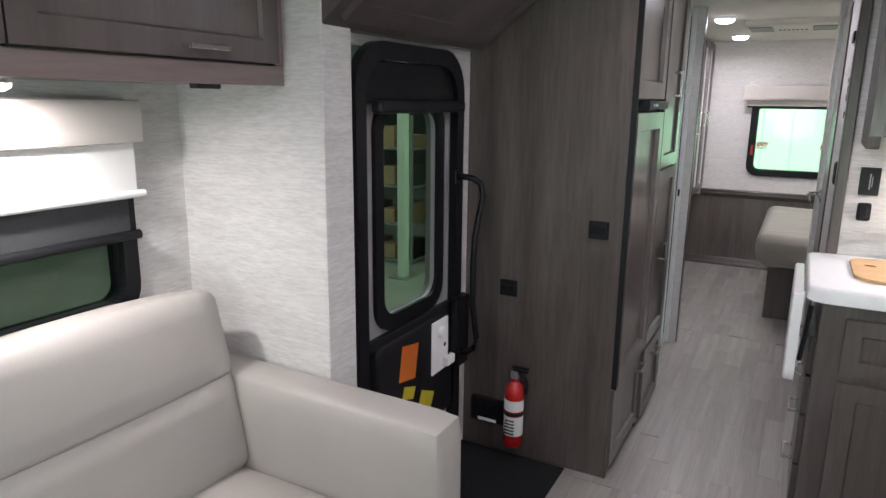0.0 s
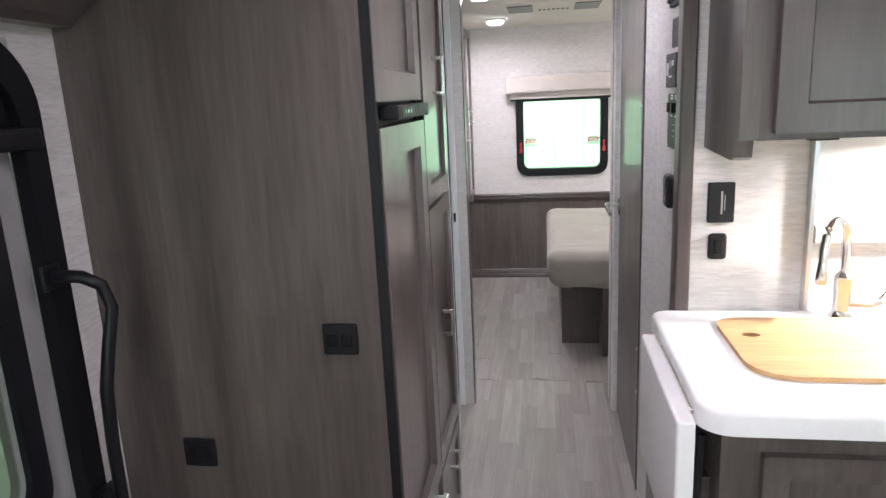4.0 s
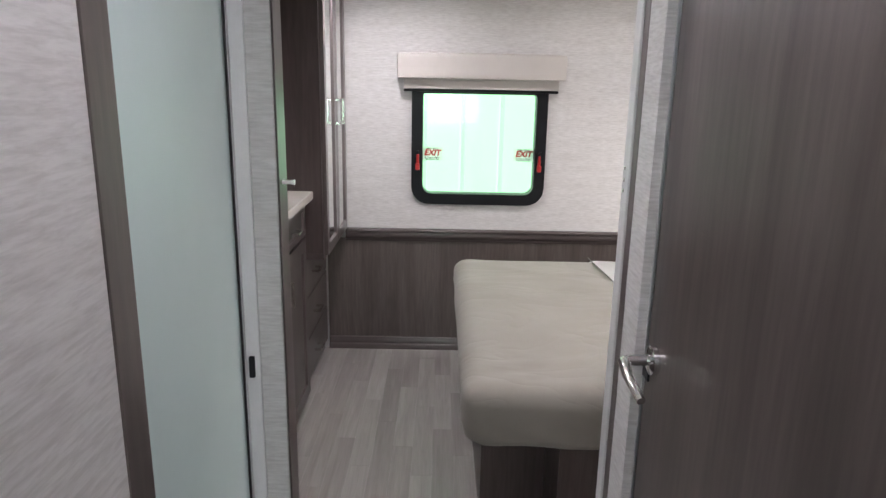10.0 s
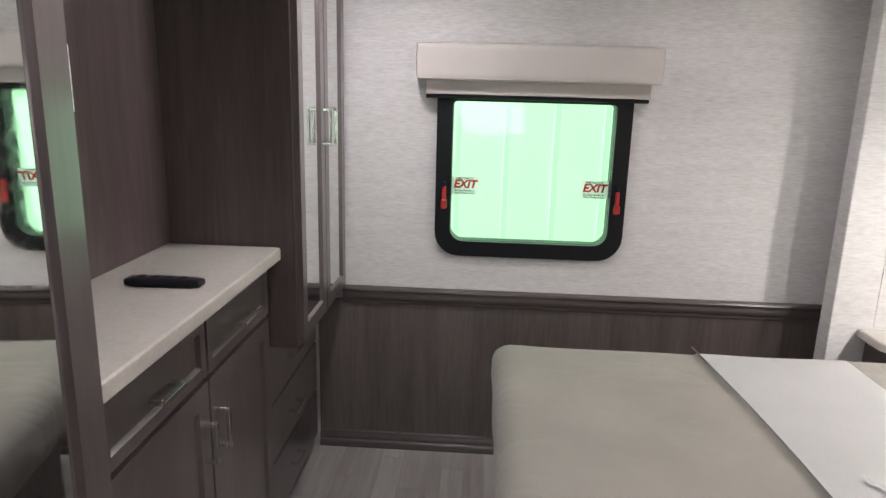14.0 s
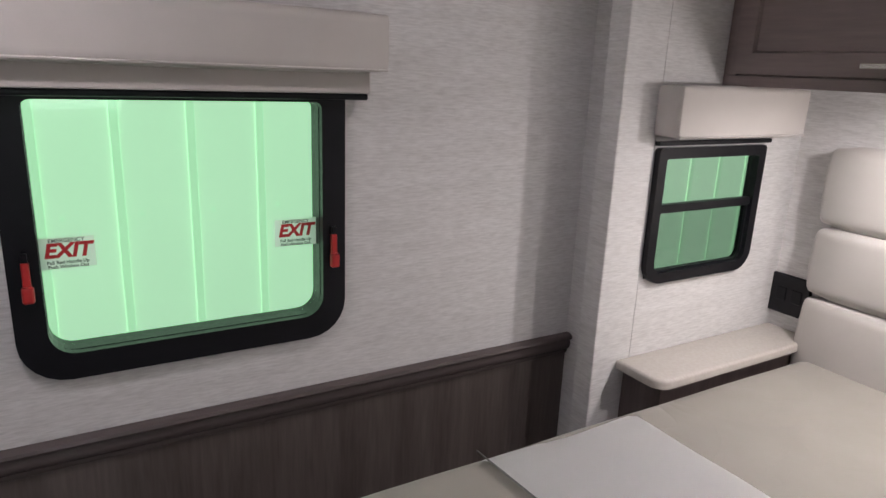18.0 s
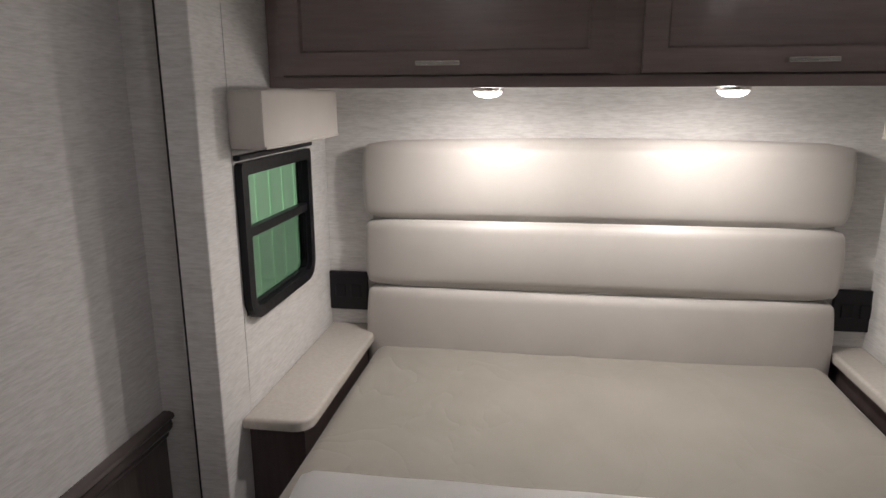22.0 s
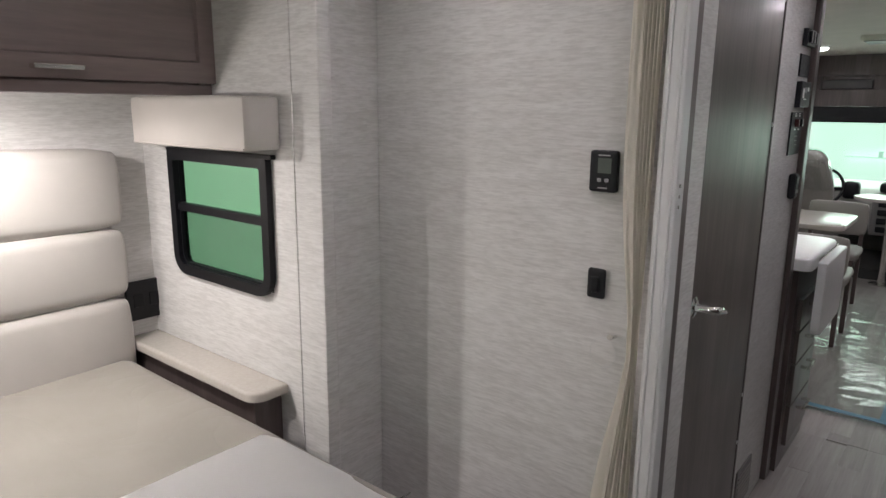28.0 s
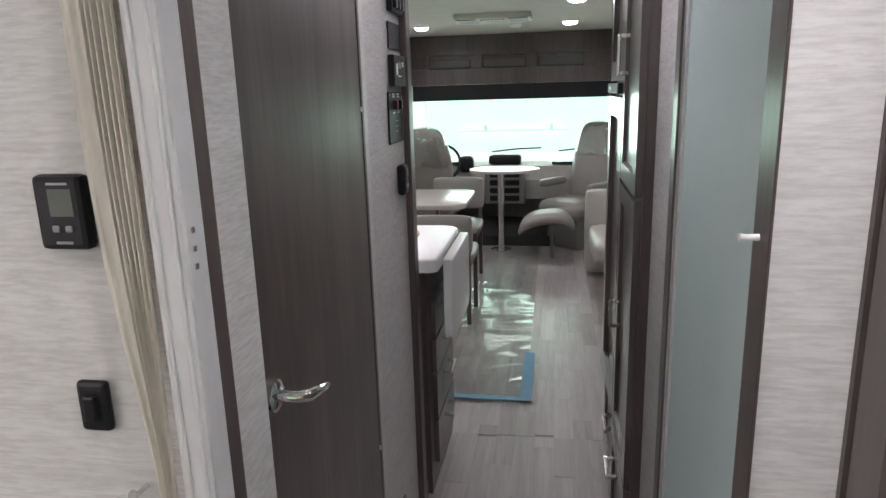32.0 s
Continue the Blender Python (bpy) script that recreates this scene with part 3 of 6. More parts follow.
# road side: bed bay, bathroom block, kitchen bay, dinette
setting("wall_rear_corner", boxes((2.275, 2.40, -0.122, 0.0, 0, CEIL)), M_WALL, "narrow pale wall strip beside the bed bay")
setting("trim_gap_seal", boxes((2.216, 2.36, -0.1355, -0.1225, 0, CEIL)), M_RUBBER, "black rubber seal of the bed bay", "trim")
setting("trim_bay_rear", boxes((2.20, 2.36, -0.215, -0.136, 0, CEIL), bevel=0.004), M_WALL, "pale covered flange of the bed bay", "trim")
SY0, SY1, SX = -2.115, -0.215, 3.10
for nm, x0, hole, y0, y1 in (("wall_bed_bay_rear", 2.3605, (2.381, 2.860, 0.995, 1.393), SY1 + 0.0005, SY1 + 0.028), ("wall_bed_bay_front", 2.235, (2.357, 2.877, 1.012, 1.405), SY0 - 0.028, SY0 - 0.0005)):
    setting(nm, pierced("y", x0, SX, hole, y0, y1), M_WALL, "pale linen-textured side wall of the bed bay with a small window")
setting("wall_bed_bay_end", box(SX, SX + 0.06, SY0 - 0.08, SY1 + 0.08, 0, CEIL), M_WALL, "pale linen-textured wall behind the headboard")
setting("trim_bay_front", boxes((2.122, 2.245, -2.165, -2.1185, 0, CEIL), bevel=0.004), M_WALL, "pale covered flange of the bed bay", "trim")
setting("wall_front_corner", boxes((2.225, 2.34, -2.42, -2.196, 0, CEIL), (2.2005, 2.2245, -2.42, -2.1655, 0, CEIL)), M_WALL, "narrow pale wall strip beside the bed bay")
setting("wall_bath_rear", box(1.30, 2.2, -2.48, -2.42, 0, CEIL), M_WALL, "pale linen-textured wall between bedroom and bathroom")
setting("wall_bath_jamb", box(1.240, 1.2995, -2.5525, -2.456, 0, CEIL), M_WALL, "pale covered strip beside the bathroom door")
setting("wall_bath_aisle", slab(bmesh.new(), [(1.34, -3.8202), (1.34, -3.263), (1.267, -3.263), (1.29, -3.40), (1.29, -3.8202)], 0, CEIL, MAP("z")), M_WALL, "pale linen-textured aisle wall of the bathroom")
setting("wall_bath_inside", box(2.30, 2.34, -3.8245, -2.4805, 0, CEIL), M_WALL, "pale outer wall of the bathroom")
setting("wall_over_door", box(1.27, 1.31, -3.27, -2.553, 2.03, CEIL), M_WALL, "pale strip above the bathroom door")
setting("wall_kitchen", boxes((1.3085, 2.34, -3.865, -3.825, 0, CEIL)), M_WALL, "pale linen-textured splashback wall of the kitchen")
setting("trim_corner", box(1.268, 1.308, -3.885, -3.8205, 0, CEIL, bevel=0.006), M_DARKWOOD, "dark stained corner post", "trim")
setting("wall_road_front", boxes((2.34, 2.40, -9.7, -3.86, 0, 0.95), (2.34, 2.40, -9.7, -3.86, 1.75, CEIL), (2.34, 2.40, -5.2, -3.86, 0.95, 1.75), (2.34, 2.40, -9.7, -6.9, 0.95, 1.75)), M_WALL, "pale road-side wall beside the kitchen and dinette")

# passenger-side divider blocks
setting("wall_shower_front", boxes((-0.12, 0.536, -3.417, -3.1725, 0, CEIL), (-0.12, 0.533, -3.1724, -3.127, 0, CEIL)), M_WALL, "pale linen-textured wall beside the shower")
setting("trim_shower_front", box(0.5332, 0.5385, -3.172, -3.122, 0, CEIL, bevel=0.001), M_PANEL, "dark wood corner strip of the shower opening", "trim")
setting("wall_shower_rear", boxes((-0.12, 0.537, -2.52, -2.463, 0, CEIL)), M_WALL, "pale linen-textured return wall beside the shower")

setting("trim_wardrobe_post", box(0.5375, 0.5415, -2.517, -2.4545, 0, CEIL, bevel=0.001), M_DARKWOOD, "dark stained corner post between shower and wardrobe", "trim")

# floor, ceiling
setting("floor", boxes((-0.72, 3.16, -9.7, 0.06, -0.10, -0.004)), plain("plank_joint", (0.23, 0.213, 0.20), 0.55), "", "floor")
setting("ceiling", boxes((-0.72, 3.16, -9.7, 0.06, CEIL, CEIL + 0.06)), M_CEILING, "cream fabric-lined ceiling", "ceiling")
setting("wall_front_low", boxes((-0.18, 2.40, -9.75, -9.7, 0, 0.70)), M_DASHL, "pale panel under the windscreen")
setting("wall_front_high", boxes((-0.18, 2.40, -9.75, -9.7, 1.62, CEIL)), M_DARKWOOD, "dark panel above the windscreen")


# ---- windows ----
def bay_window(name, axis, u0, u1, v0, v1, face, out, pane_mat, mullion=None, r_low=0.09, r_top=0.02, frame_w=0.05, label="black-framed tinted window"):
    """face: the wall's inner face; out: the way the room lies from it."""
    f = MAP(axis)
    o = rr(u0 - frame_w * 0.4, u1 + frame_w * 0.4, v0 - frame_w * 0.4, v1 + frame_w * 0.4, (r_low, r_low, r_top, r_top))
    i = rr(u0 + frame_w * 0.6, u1 - frame_w * 0.6, v0 + frame_w * 0.6, v1 - frame_w * 0.6, (r_low * 0.55, r_low * 0.55, r_top * 0.6, r_top * 0.6))
    base = f((u0 + u1) / 2, v0, face)
    w = thing(name, *base, label, "window", "", "structure")
    fr = part("window_frame", ring(bmesh.new(), o, i, face + 0.022 * out, face + 0.0005 * out, f), M_BLACKFRAME, w, "black window frame")
    i2 = rr(u0 + frame_w * 0.62, u1 - frame_w * 0.62, v0 + frame_w * 0.62, v1 - frame_w * 0.62, (r_low * 0.5, r_low * 0.5, r_top * 0.5, r_top * 0.5))
    o2 = rr(u0 + 0.002, u1 - 0.002, v0 + 0.002, v1 - 0.002, (0.003,) * 4)
    deep = 0.012 if mullion else 0.031
    part("reveal", ring(bmesh.new(), o2, i2, face, face - (deep + (0.007 if mullion else 0.024)) * out, f), M_BLACKFRAME, w)
    pn = part("pane", slab(bmesh.new(), i2, face - (deep + 0.004) * out, face - deep * out, f), pane_mat, w, "tinted glass pane")
    pn.visible_shadow = False
    if mullion:
        bm = bmesh.new()
        a, b = f(u0 + frame_w * 0.6, mullion - 0.013, face - 0.011 * out), f(u1 - frame_w * 0.6, mullion + 0.013, face + 0.014 * out)
        add_box(bm, min(a[0], b[0]), max(a[0], b[0]), min(a[1], b[1]), max(a[1], b[1]), min(a[2], b[2]), max(a[2], b[2]), bevel=0.003)
        part("mullion", bm, M_BLACKFRAME, w, "black meeting bar")
        lo = rr(u0 + frame_w * 0.80, u1 - frame_w * 0.80, v0 + frame_w * 0.80, mullion - 0.016, (r_low * 0.45, r_low * 0.45, 0.01, 0.01))
        ou = rr(u0 + frame_w * 0.61, u1 - frame_w * 0.61, v0 + frame_w * 0.61, mullion - 0.002, (r_low * 0.5, r_low * 0.5, 0.004, 0.004))
        part("sash", ring(bmesh.new(), ou, lo, face - 0.010 * out, face + 0.008 * out, f), M_BLACKFRAME, w, "black sliding sash")
        lp_ = part("lower_pane", slab(bmesh.new(), lo, face - 0.006 * out, face - 0.002 * out, f), M_PANE_S, w, "dark screened lower pane")
        lp_.visible_shadow = False
    return w


rear_win = bay_window("window_1", "y", 0.705, 1.415, 0.925, 1.56, 0.0, -1, M_PANE, None, 0.10, 0.03, 0.062, "black-framed emergency exit window in the rear wall")
bay_window("window_2", "y", 2.376, 2.865, 0.99, 1.398, SY1, -1, M_PANE_D, 1.220, 0.07, 0.015, 0.034, "small black-framed sliding window beside the bed")
bay_window("window_3", "y", 2.352, 2.882, 1.007, 1.41, SY0, 1, M_PANE_D, 1.230, 0.07, 0.015, 0.034, "small black-framed sliding window beside the bed")
bay_window("window_4", "x", -6.74, -5.64, 0.92, 1.40, BAY, 1, M_PANE_E, None, 0.10, 0.03, 0.05, "black-framed window behind the sofa")

# exit labels and release handles on the rear window
for sx in (0.797, 1.321):
    lab = thing("exit_sign", sx, 0.026, 1.16, "white emergency exit sticker with red lettering on the window", "sign", "exit stickers")
    sh = bmesh.new()
    sh.faces.new([sh.verts.new(p_) for p_ in ((sx - 0.057, 0.0275, 1.148), (sx + 0.057, 0.0275, 1.148), (sx + 0.057, 0.0275, 1.222), (sx - 0.057, 0.0275, 1.222))])
    part("sheet", sh, M_STICKER, lab, "thin white sticker")
    letters("lettering", "EXIT", 0.045, Matrix.Translation((sx, 0.0265, 1.190)) @ Matrix.Rotation(radians(90), 4, "X"), M_REDINK, lab, 0.0019, 0.22)
    letters("lettering", "EMERGENCY", 0.0125, Matrix.Translation((sx, 0.0265, 1.214)) @ Matrix.Rotation(radians(90), 4, "X"), M_INK, lab, 0.0002)
    letters("lettering", "Pull Red Handle Up", 0.0105, Matrix.Translation((sx, 0.0265, 1.164)) @ Matrix.Rotation(radians(90), 4, "X"), M_INK, lab, 0.0002)
    letters("lettering", "Push Window Out", 0.0105, Matrix.Translation((sx, 0.0265, 1.154)) @ Matrix.Rotation(radians(90), 4, "X"), M_INK, lab, 0.0002)
for hx in (0.716, 1.404):
    hd = thing("window_release", hx, -0.024, 1.10, "red plastic emergency release handle on the window frame", "handle", "window releases")
    part("lever", box(hx - 0.008, hx + 0.008, -0.040, -0.024, 1.105, 1.187, bevel=0.004), M_REDPLASTIC, hd)
    part("grip", box(hx - 0.012, hx + 0.012, -0.048, -0.030, 1.098, 1.135, bevel=0.005), M_REDPLASTIC, hd)
    part("pivot", box(hx - 0.006, hx + 0.006, -0.036, -0.0225, 1.184, 1.206, bevel=0.002), M_BLACKFRAME, hd)


def valance(name, axis, u0, u1, v0, v1, face, depth, out, roller=True):
    f = MAP(axis)
    v = thing(name, *f((u0 + u1) / 2, v0, face), "padded oatmeal fabric window valance", "valance", "window valances")
    a, b = f(u0, v0, face + 0.001 * out), f(u1, v1, face + depth * out)
    c = [(min(p, q), max(p, q)) for p, q in zip(a, b)]
    part("box", cushion(*c[0], *c[1], *c[2], 0.012, 0.004, 10), M_VALANCE, v, "", True)
    hm = bmesh.new()
    add_tube(hm, [f(u0 + 0.012, v0 + 0.006, face + 0.004 * out), f(u0 + 0.006, v0 + 0.006, face + depth * out * 0.98), f(u1 - 0.006, v0 + 0.006, face + depth * out * 0.98), f(u1 - 0.012, v0 + 0.006, face + 0.004 * out)], 0.0035, 6)
    part("piping", hm, M_VALANCE, v, "stitched lower hem")
    if roller:
        bm = bmesh.new()
        a, b = f(u0 + 0.034, v0 - 0.052, face + 0.02 * out), f(u1 - 0.03, v0 + 0.01, face + 0.075 * out)
        add_box(bm, *[q for p in zip(a, b) for q in (min(p), max(p))], bevel=0.004)
        rl = part("blind_cassette", bm, M_VALANCE, v, "greige roller blind cassette")
        bm = bmesh.new()
        a, b = f(u0 + 0.033, v0 - 0.068, face + 0.03 * out), f(u1 - 0.030, v0 - 0.0525, face + 0.06 * out)
        add_box(bm, *[q for p in zip(a, b) for q in (min(p), max(p))], bevel=0.004)
        part("hem_bar", bm, M_BLACKFRAME, rl, "dark hem bar")
    return v


valance("window_valance", "y", 0.604, 1.516, 1.599, 1.735, 0.0, 0.12, -1)
valance("window_valance", "y", 2.34, 2.95, 1.446, 1.597, SY1, 0.100, -1, False)
valance("window_valance", "y", 2.285, 2.915, 1.446, 1.597, SY0, 0.125, 1, False)
for yy, bx0, bx1 in ((SY1 - 0.012, 2.355, 2.90), (SY0 + 0.012, 2.312, 2.90)):
    hb_ = solid("blind_bar", box(bx0, bx1, yy - 0.010, yy + 0.010, 1.418, 1.432, bevel=0.003), M_BLACKFRAME, (2.7, yy, 1.418), "dark hem bar of a raised blind", "blind", "small blinds")

# ---- bedroom ----
def bed():
    b = thing("bed", 1.97, -1.19, 0.0, "queen bed with a loose taupe cover beside the headboard", "bed")
    part("base", boxes((1.25, 3.09, -1.865, -0.50, 0.012, 0.475)), M_DARKWOOD, b, "dark wood bed base")
    part("foot_support", boxes((1.014, 1.2495, -1.62, -0.66, 0.001, 0.475), bevel=0.003), M_DARKWOOD, b, "dark wood support under the foot of the bed")
    bm = cushion(0.925, 3.035, -1.968, -0.402, 0.440, 0.686, 0.060, 0.0, 64)
    for v in bm.verts:
        x, y, z = v.co
        soft = noise.noise(Vector((x * 2.6, y * 2.2, 0.3))) * 0.006
        crease = 0.0
        for a, c, s in ((0.9, 0.35, 0.5), (-1.3, 1.2, 0.4), (0.35, -0.2, 0.35), (-0.5, 2.1, 0.5)):
            d = (y + 1.2 - a * (x - 1.9) * 0.6 - 0.35 * (c - 1)) + 0.05 * noise.noise(Vector((x * 4, y * 4, a)))
            crease += 0.006 * s * math.exp(-(d / 0.022) ** 2)
        if z > 0.62:
            v.co.z += soft + crease
        else:
            k = (0.62 - z) / 0.16
            slant = noise.noise(Vector((x * 5 + z * 7, y * 5 + z * 7, 0.5)))
            fold = 0.045 * k + abs(slant) * 0.034 + noise.noise(Vector((x * 17, y * 17, z * 3))) * 0.005
            if x < 1.05:
                v.co.x += fold * k - 0.016 * k
            if y > -0.5:
                v.co.y -= fold * k
            if y < -1.85:
                v.co.y += fold * k
            if z < 0.50:
                v.co.z += 0.03 * noise.noise(Vector((x * 3.2, y * 3.2, 2)))
    part("mattress", bm, M_BEDDING, b, "mattress under a wrinkled taupe cover", True)


bed()
runner = bmesh.new()
NX, NY = 14, 40
grid = []
for i in range(NX + 1):
    row = []
    for j in range(NY + 1):
        u, v = i / NX, j / NY
        x = 1.632 + 0.497 * u + 0.030 * math.sin(v * 3.1) * (1 - u) + 0.012 * v
        y = -0.398 - 1.575 * v
        z = 0.697 + 0.004 * noise.noise(Vector((x * 5, y * 5, 1)))
        edge = min(v, 1 - v)
        if edge < 0.05:
            z -= 0.07 * ((0.05 - edge) / 0.05) ** 2
        row.append(runner.verts.new((x, y, z)))
    grid.append(row)
for i in range(NX):
    for j in range(NY):
        runner.faces.new((grid[i][j], grid[i + 1][j], grid[i + 1][j + 1], grid[i][j + 1]))
bmesh.ops.solidify(runner, geom=list(runner.faces), thickness=0.004)
run = thing("bed_runner", 1.9, -1.19, 0.68, "white woven protective cloth laid across the bed", "blanket")
part("cloth", runner, M_CLOTH, run, "", True)
# Thin dark tube draws the shadow line along the cloth's frayed edge.
hem = bmesh.new()
add_tube(hem, [(1.630 + 0.030 * math.sin(k / 30 * 3.1) + 0.012 * k / 30, -0.42 - 1.53 * k / 30, 0.6995) for k in range(31)], 0.0022, 6)
part("hem", hem, M_DASH, run, "dark line painting the shadow along the frayed edge")
mk = bmesh.new()
for k, (dx, dy, w_, h_) in enumerate(((0, 0, 0.05, 0.010), (0.02, 0.025, 0.035, 0.008), (-0.02, 0.045, 0.03, 0.012), (0.03, -0.03, 0.04, 0.007))):
    add_box(mk, 1.80 + dx, 1.80 + dx + h_, -1.30 + dy, -1.30 + dy + w_, 0.7035, 0.7045)
part("printed_mark", mk, M_POST, run, "faint grey printed mark")


def headboard():
    h = thing("headboard", 3.06, -1.19, 0.62, "pearl upholstered headboard with three horizontal channels", "headboard")
    part("backing", box(3.065, 3.099, -1.963, -0.393, 0.5, 1.41, bevel=0.006), M_HEADBOARD, h)
    for z0, z1 in ((0.52, 0.909), (0.912, 1.154), (1.157, 1.425)):
        part("channel", cushion(2.985, 3.07, -1.968, -0.388, z0, z1, 0.032, 0.015, 18), M_HEADBOARD, h, "padded upholstered channel", True)


headboard()
for y0, y1, sgn in ((-0.405, SY1 - 0.001, 1), (SY0 + 0.001, -1.99 + 0.005, -1)):
    n_ = thing("bedside_shelf", 2.7, (y0 + y1) / 2, 0.0, "narrow bedside cabinet with a cream top", "nightstand", "bedside shelves")
    yc0, yc1 = (y0 + 0.03, y1) if sgn > 0 else (y0, y1 - 0.03)
    part("body", box(2.34, 3.095, yc0, yc1, 0.012, 0.698), M_DARKWOOD, n_, "dark wood side cabinet")
    c = (0.003, 0.05, 0.003, 0.003)
    lp = rr(2.30, 3.095, y0, y1, (0.05, 0.003, 0.003, 0.003) if sgn > 0 else (0.003, 0.003, 0.003, 0.05))
    part("top", slab(bmesh.new(), lp, 0.699, 0.729, MAP("z"), 0.010), M_SHELF, n_, "cream laminate top with a rounded corner", True)

for yc in (-0.286, -2.071):
    o = thing("wall_outlet", 3.098, yc, 0.84, "black double power outlet plate beside the headboard", "outlet", "bed outlets")
    part("plate", box(3.082, 3.0995, yc - 0.0755, yc + 0.0755, 0.784, 0.932, bevel=0.004), M_BLACK, o)
    for dy in (-0.03, 0.03):
        part("socket", box(3.078, 3.084, yc + dy - 0.02, yc + dy + 0.02, 0.834, 0.884, bevel=0.003), M_BLACKFRAME, o)


def overbed():
    c = thing("overhead_cabinet", 2.85, -1.17, 1.60, "dark wood overhead cabinet above the headboard", "cabinet")
    part("body", boxes((2.64, 3.099, SY0 + 0.001, SY1 - 0.001, 1.605, CEIL - 0.002)), M_DOOR_H_LIT, c)
    part("face_frame", boxes((2.622, 2.6395, SY0 + 0.002, SY1 - 0.002, 1.60, 1.632), (2.622, 2.6395, SY0 + 0.002, SY0 + 0.045, 1.632, CEIL - 0.003), (2.622, 2.6395, SY1 - 0.045, SY1 - 0.002, 1.632, CEIL - 0.003), (2.622, 2.6395, -1.252, -1.172, 1.632, CEIL - 0.003), bevel=0.0015), M_DOOR_H_LIT, c, "dark wood face frame")
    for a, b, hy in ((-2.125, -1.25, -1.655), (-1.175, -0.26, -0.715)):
        d = shaker(c, "x", a, b, 1.636, 2.10, 2.621, -1, M_DOOR_H_LIT, 0.06)
        pull(d, "x", hy, 1.664, 2.601, 0.12, False, -1)


overbed()
for ly in (-0.841, -1.50):
    l = thing("reading_lamp", 2.665, ly, 1.59, "lit round puck lamp under the overhead cabinet", "lamp", "reading lamps")
    part("body", lathe(2.68, ly, [(0.046, 0.0), (0.046, -0.010), (0.042, -0.014)], 28, base=1.6045), M_CHROME, l, "nickel lamp ring", True)
    part("lens", lathe(2.68, ly, [(0.041, -0.0145), (0.037, -0.022), (0.026, -0.029), (0.001, -0.032)], 28, base=1.6045), M_LENS, l, "glowing dome lens", True)

# drawer chest, worktop and mirrored wardrobes on the kerb side
def dresser():
    d = thing("dresser", 0.05, -1.45, 0.0, "grey-brown dresser with drawers below a cream worktop", "dresser")
    part("body", boxes((-0.119, 0.195, -1.905, -0.70, 0.012, 1.035)), M_DARKWOOD, d)
    ys = [-1.90, -1.66, -1.20, -0.73]
    for a, b in zip(ys, ys[1:]):
        fr = shaker(d, "x", a + 0.006, b - 0.006, 0.87, 1.015, 0.1955, 1, M_DOOR, 0.028, name="drawer")
        pull(fr, "x", (a + b) / 2, 0.932, 0.213, 0.10, False, 1)
        dr = shaker(d, "x", a + 0.006, b - 0.006, 0.07, 0.855, 0.1955, 1, M_DOOR, 0.055)
        hy = b - 0.04 if a < -1.3 else a + 0.04
        pull(dr, "x", hy, 0.708, 0.213, 0.11, True, 1)
    part("toe_kick", box(0.10, 0.185, -1.905, -0.70, 0.0, 0.0118), M_BLACK, d)


dresser()
lp = rr(-0.119, 0.250, -1.906, -0.695, (0.003, 0.003, 0.012, 0.003))
solid("worktop", slab(bmesh.new(), lp, 1.036, 1.072, MAP("z"), 0.006), M_SHELF, (0.05, -1.4, 1.036), "cream laminate worktop on the dresser", "countertop", smooth=True)
rm = thing("remote_control", 0.12, -1.14, 1.072, "black remote control lying on the worktop", "remote control")
part("body", cushion(0.0, 0.19, -1.165, -1.12, 1.0725, 1.094, 0.009, 0.002, 6), M_BLACK, rm, "", True)
for k in range(4):
    part("button", box(0.03 + k * 0.035, 0.048 + k * 0.035, -1.150, -1.135, 1.0935, 1.0975, bevel=0.002), M_RUBBER, rm)


def rear_wardrobe():
    w = thing("wardrobe", 0.1, -0.34, 0.76, "tall wardrobe with two narrow mirrored doors in the rear corner", "wardrobe")
    part("body", boxes((-0.119, 0.29, -0.685, -0.001, 0.765, CEIL - 0.002)), M_DARKWOOD, w)
    part("bottom_rail", box(-0.119, 0.291, -0.6845, -0.0012, 0.735, 0.7645), M_DARKWOOD, w)
    for a, b, hy in ((-0.675, -0.355, -0.385), (-0.345, -0.02, -0.315)):
        d = shaker(w, "x", a, b, 0.755, 2.10, 0.291, 1, M_DOOR, 0.05, panel_mat=M_MIRROR)
        pull(d, "x", hy, 1.428, 0.311, 0.128, True, 1)
    c = thing("drawer_unit", 0.05, -0.34, 0.0, "dark wood unit with three drawers below the wardrobe", "drawers")
    part("body", boxes((-0.119, 0.165, -0.69, -0.024, 0.012, 0.734)), M_DARKWOOD, c)
    for z0, z1 in ((0.07, 0.28), (0.29, 0.50), (0.51, 0.72)):
        f = flat_front(c, "x", -0.675, -0.04, z0, z1, 0.1655, 1, M_DOOR, 0.02)
        pull(f, "x", -0.405, (z0 + z1) / 2 - 0.005, 0.1855, 0.10, False, 1)


rear_wardrobe()
solid("back_panel", box(-0.1195, -0.105, -1.9065, -0.69, 1.0725, CEIL - 0.003), M_DARKWOOD, (-0.11, -1.4, 1.0725), "dark wood back panel above the dresser", "panelling", "", "structure")


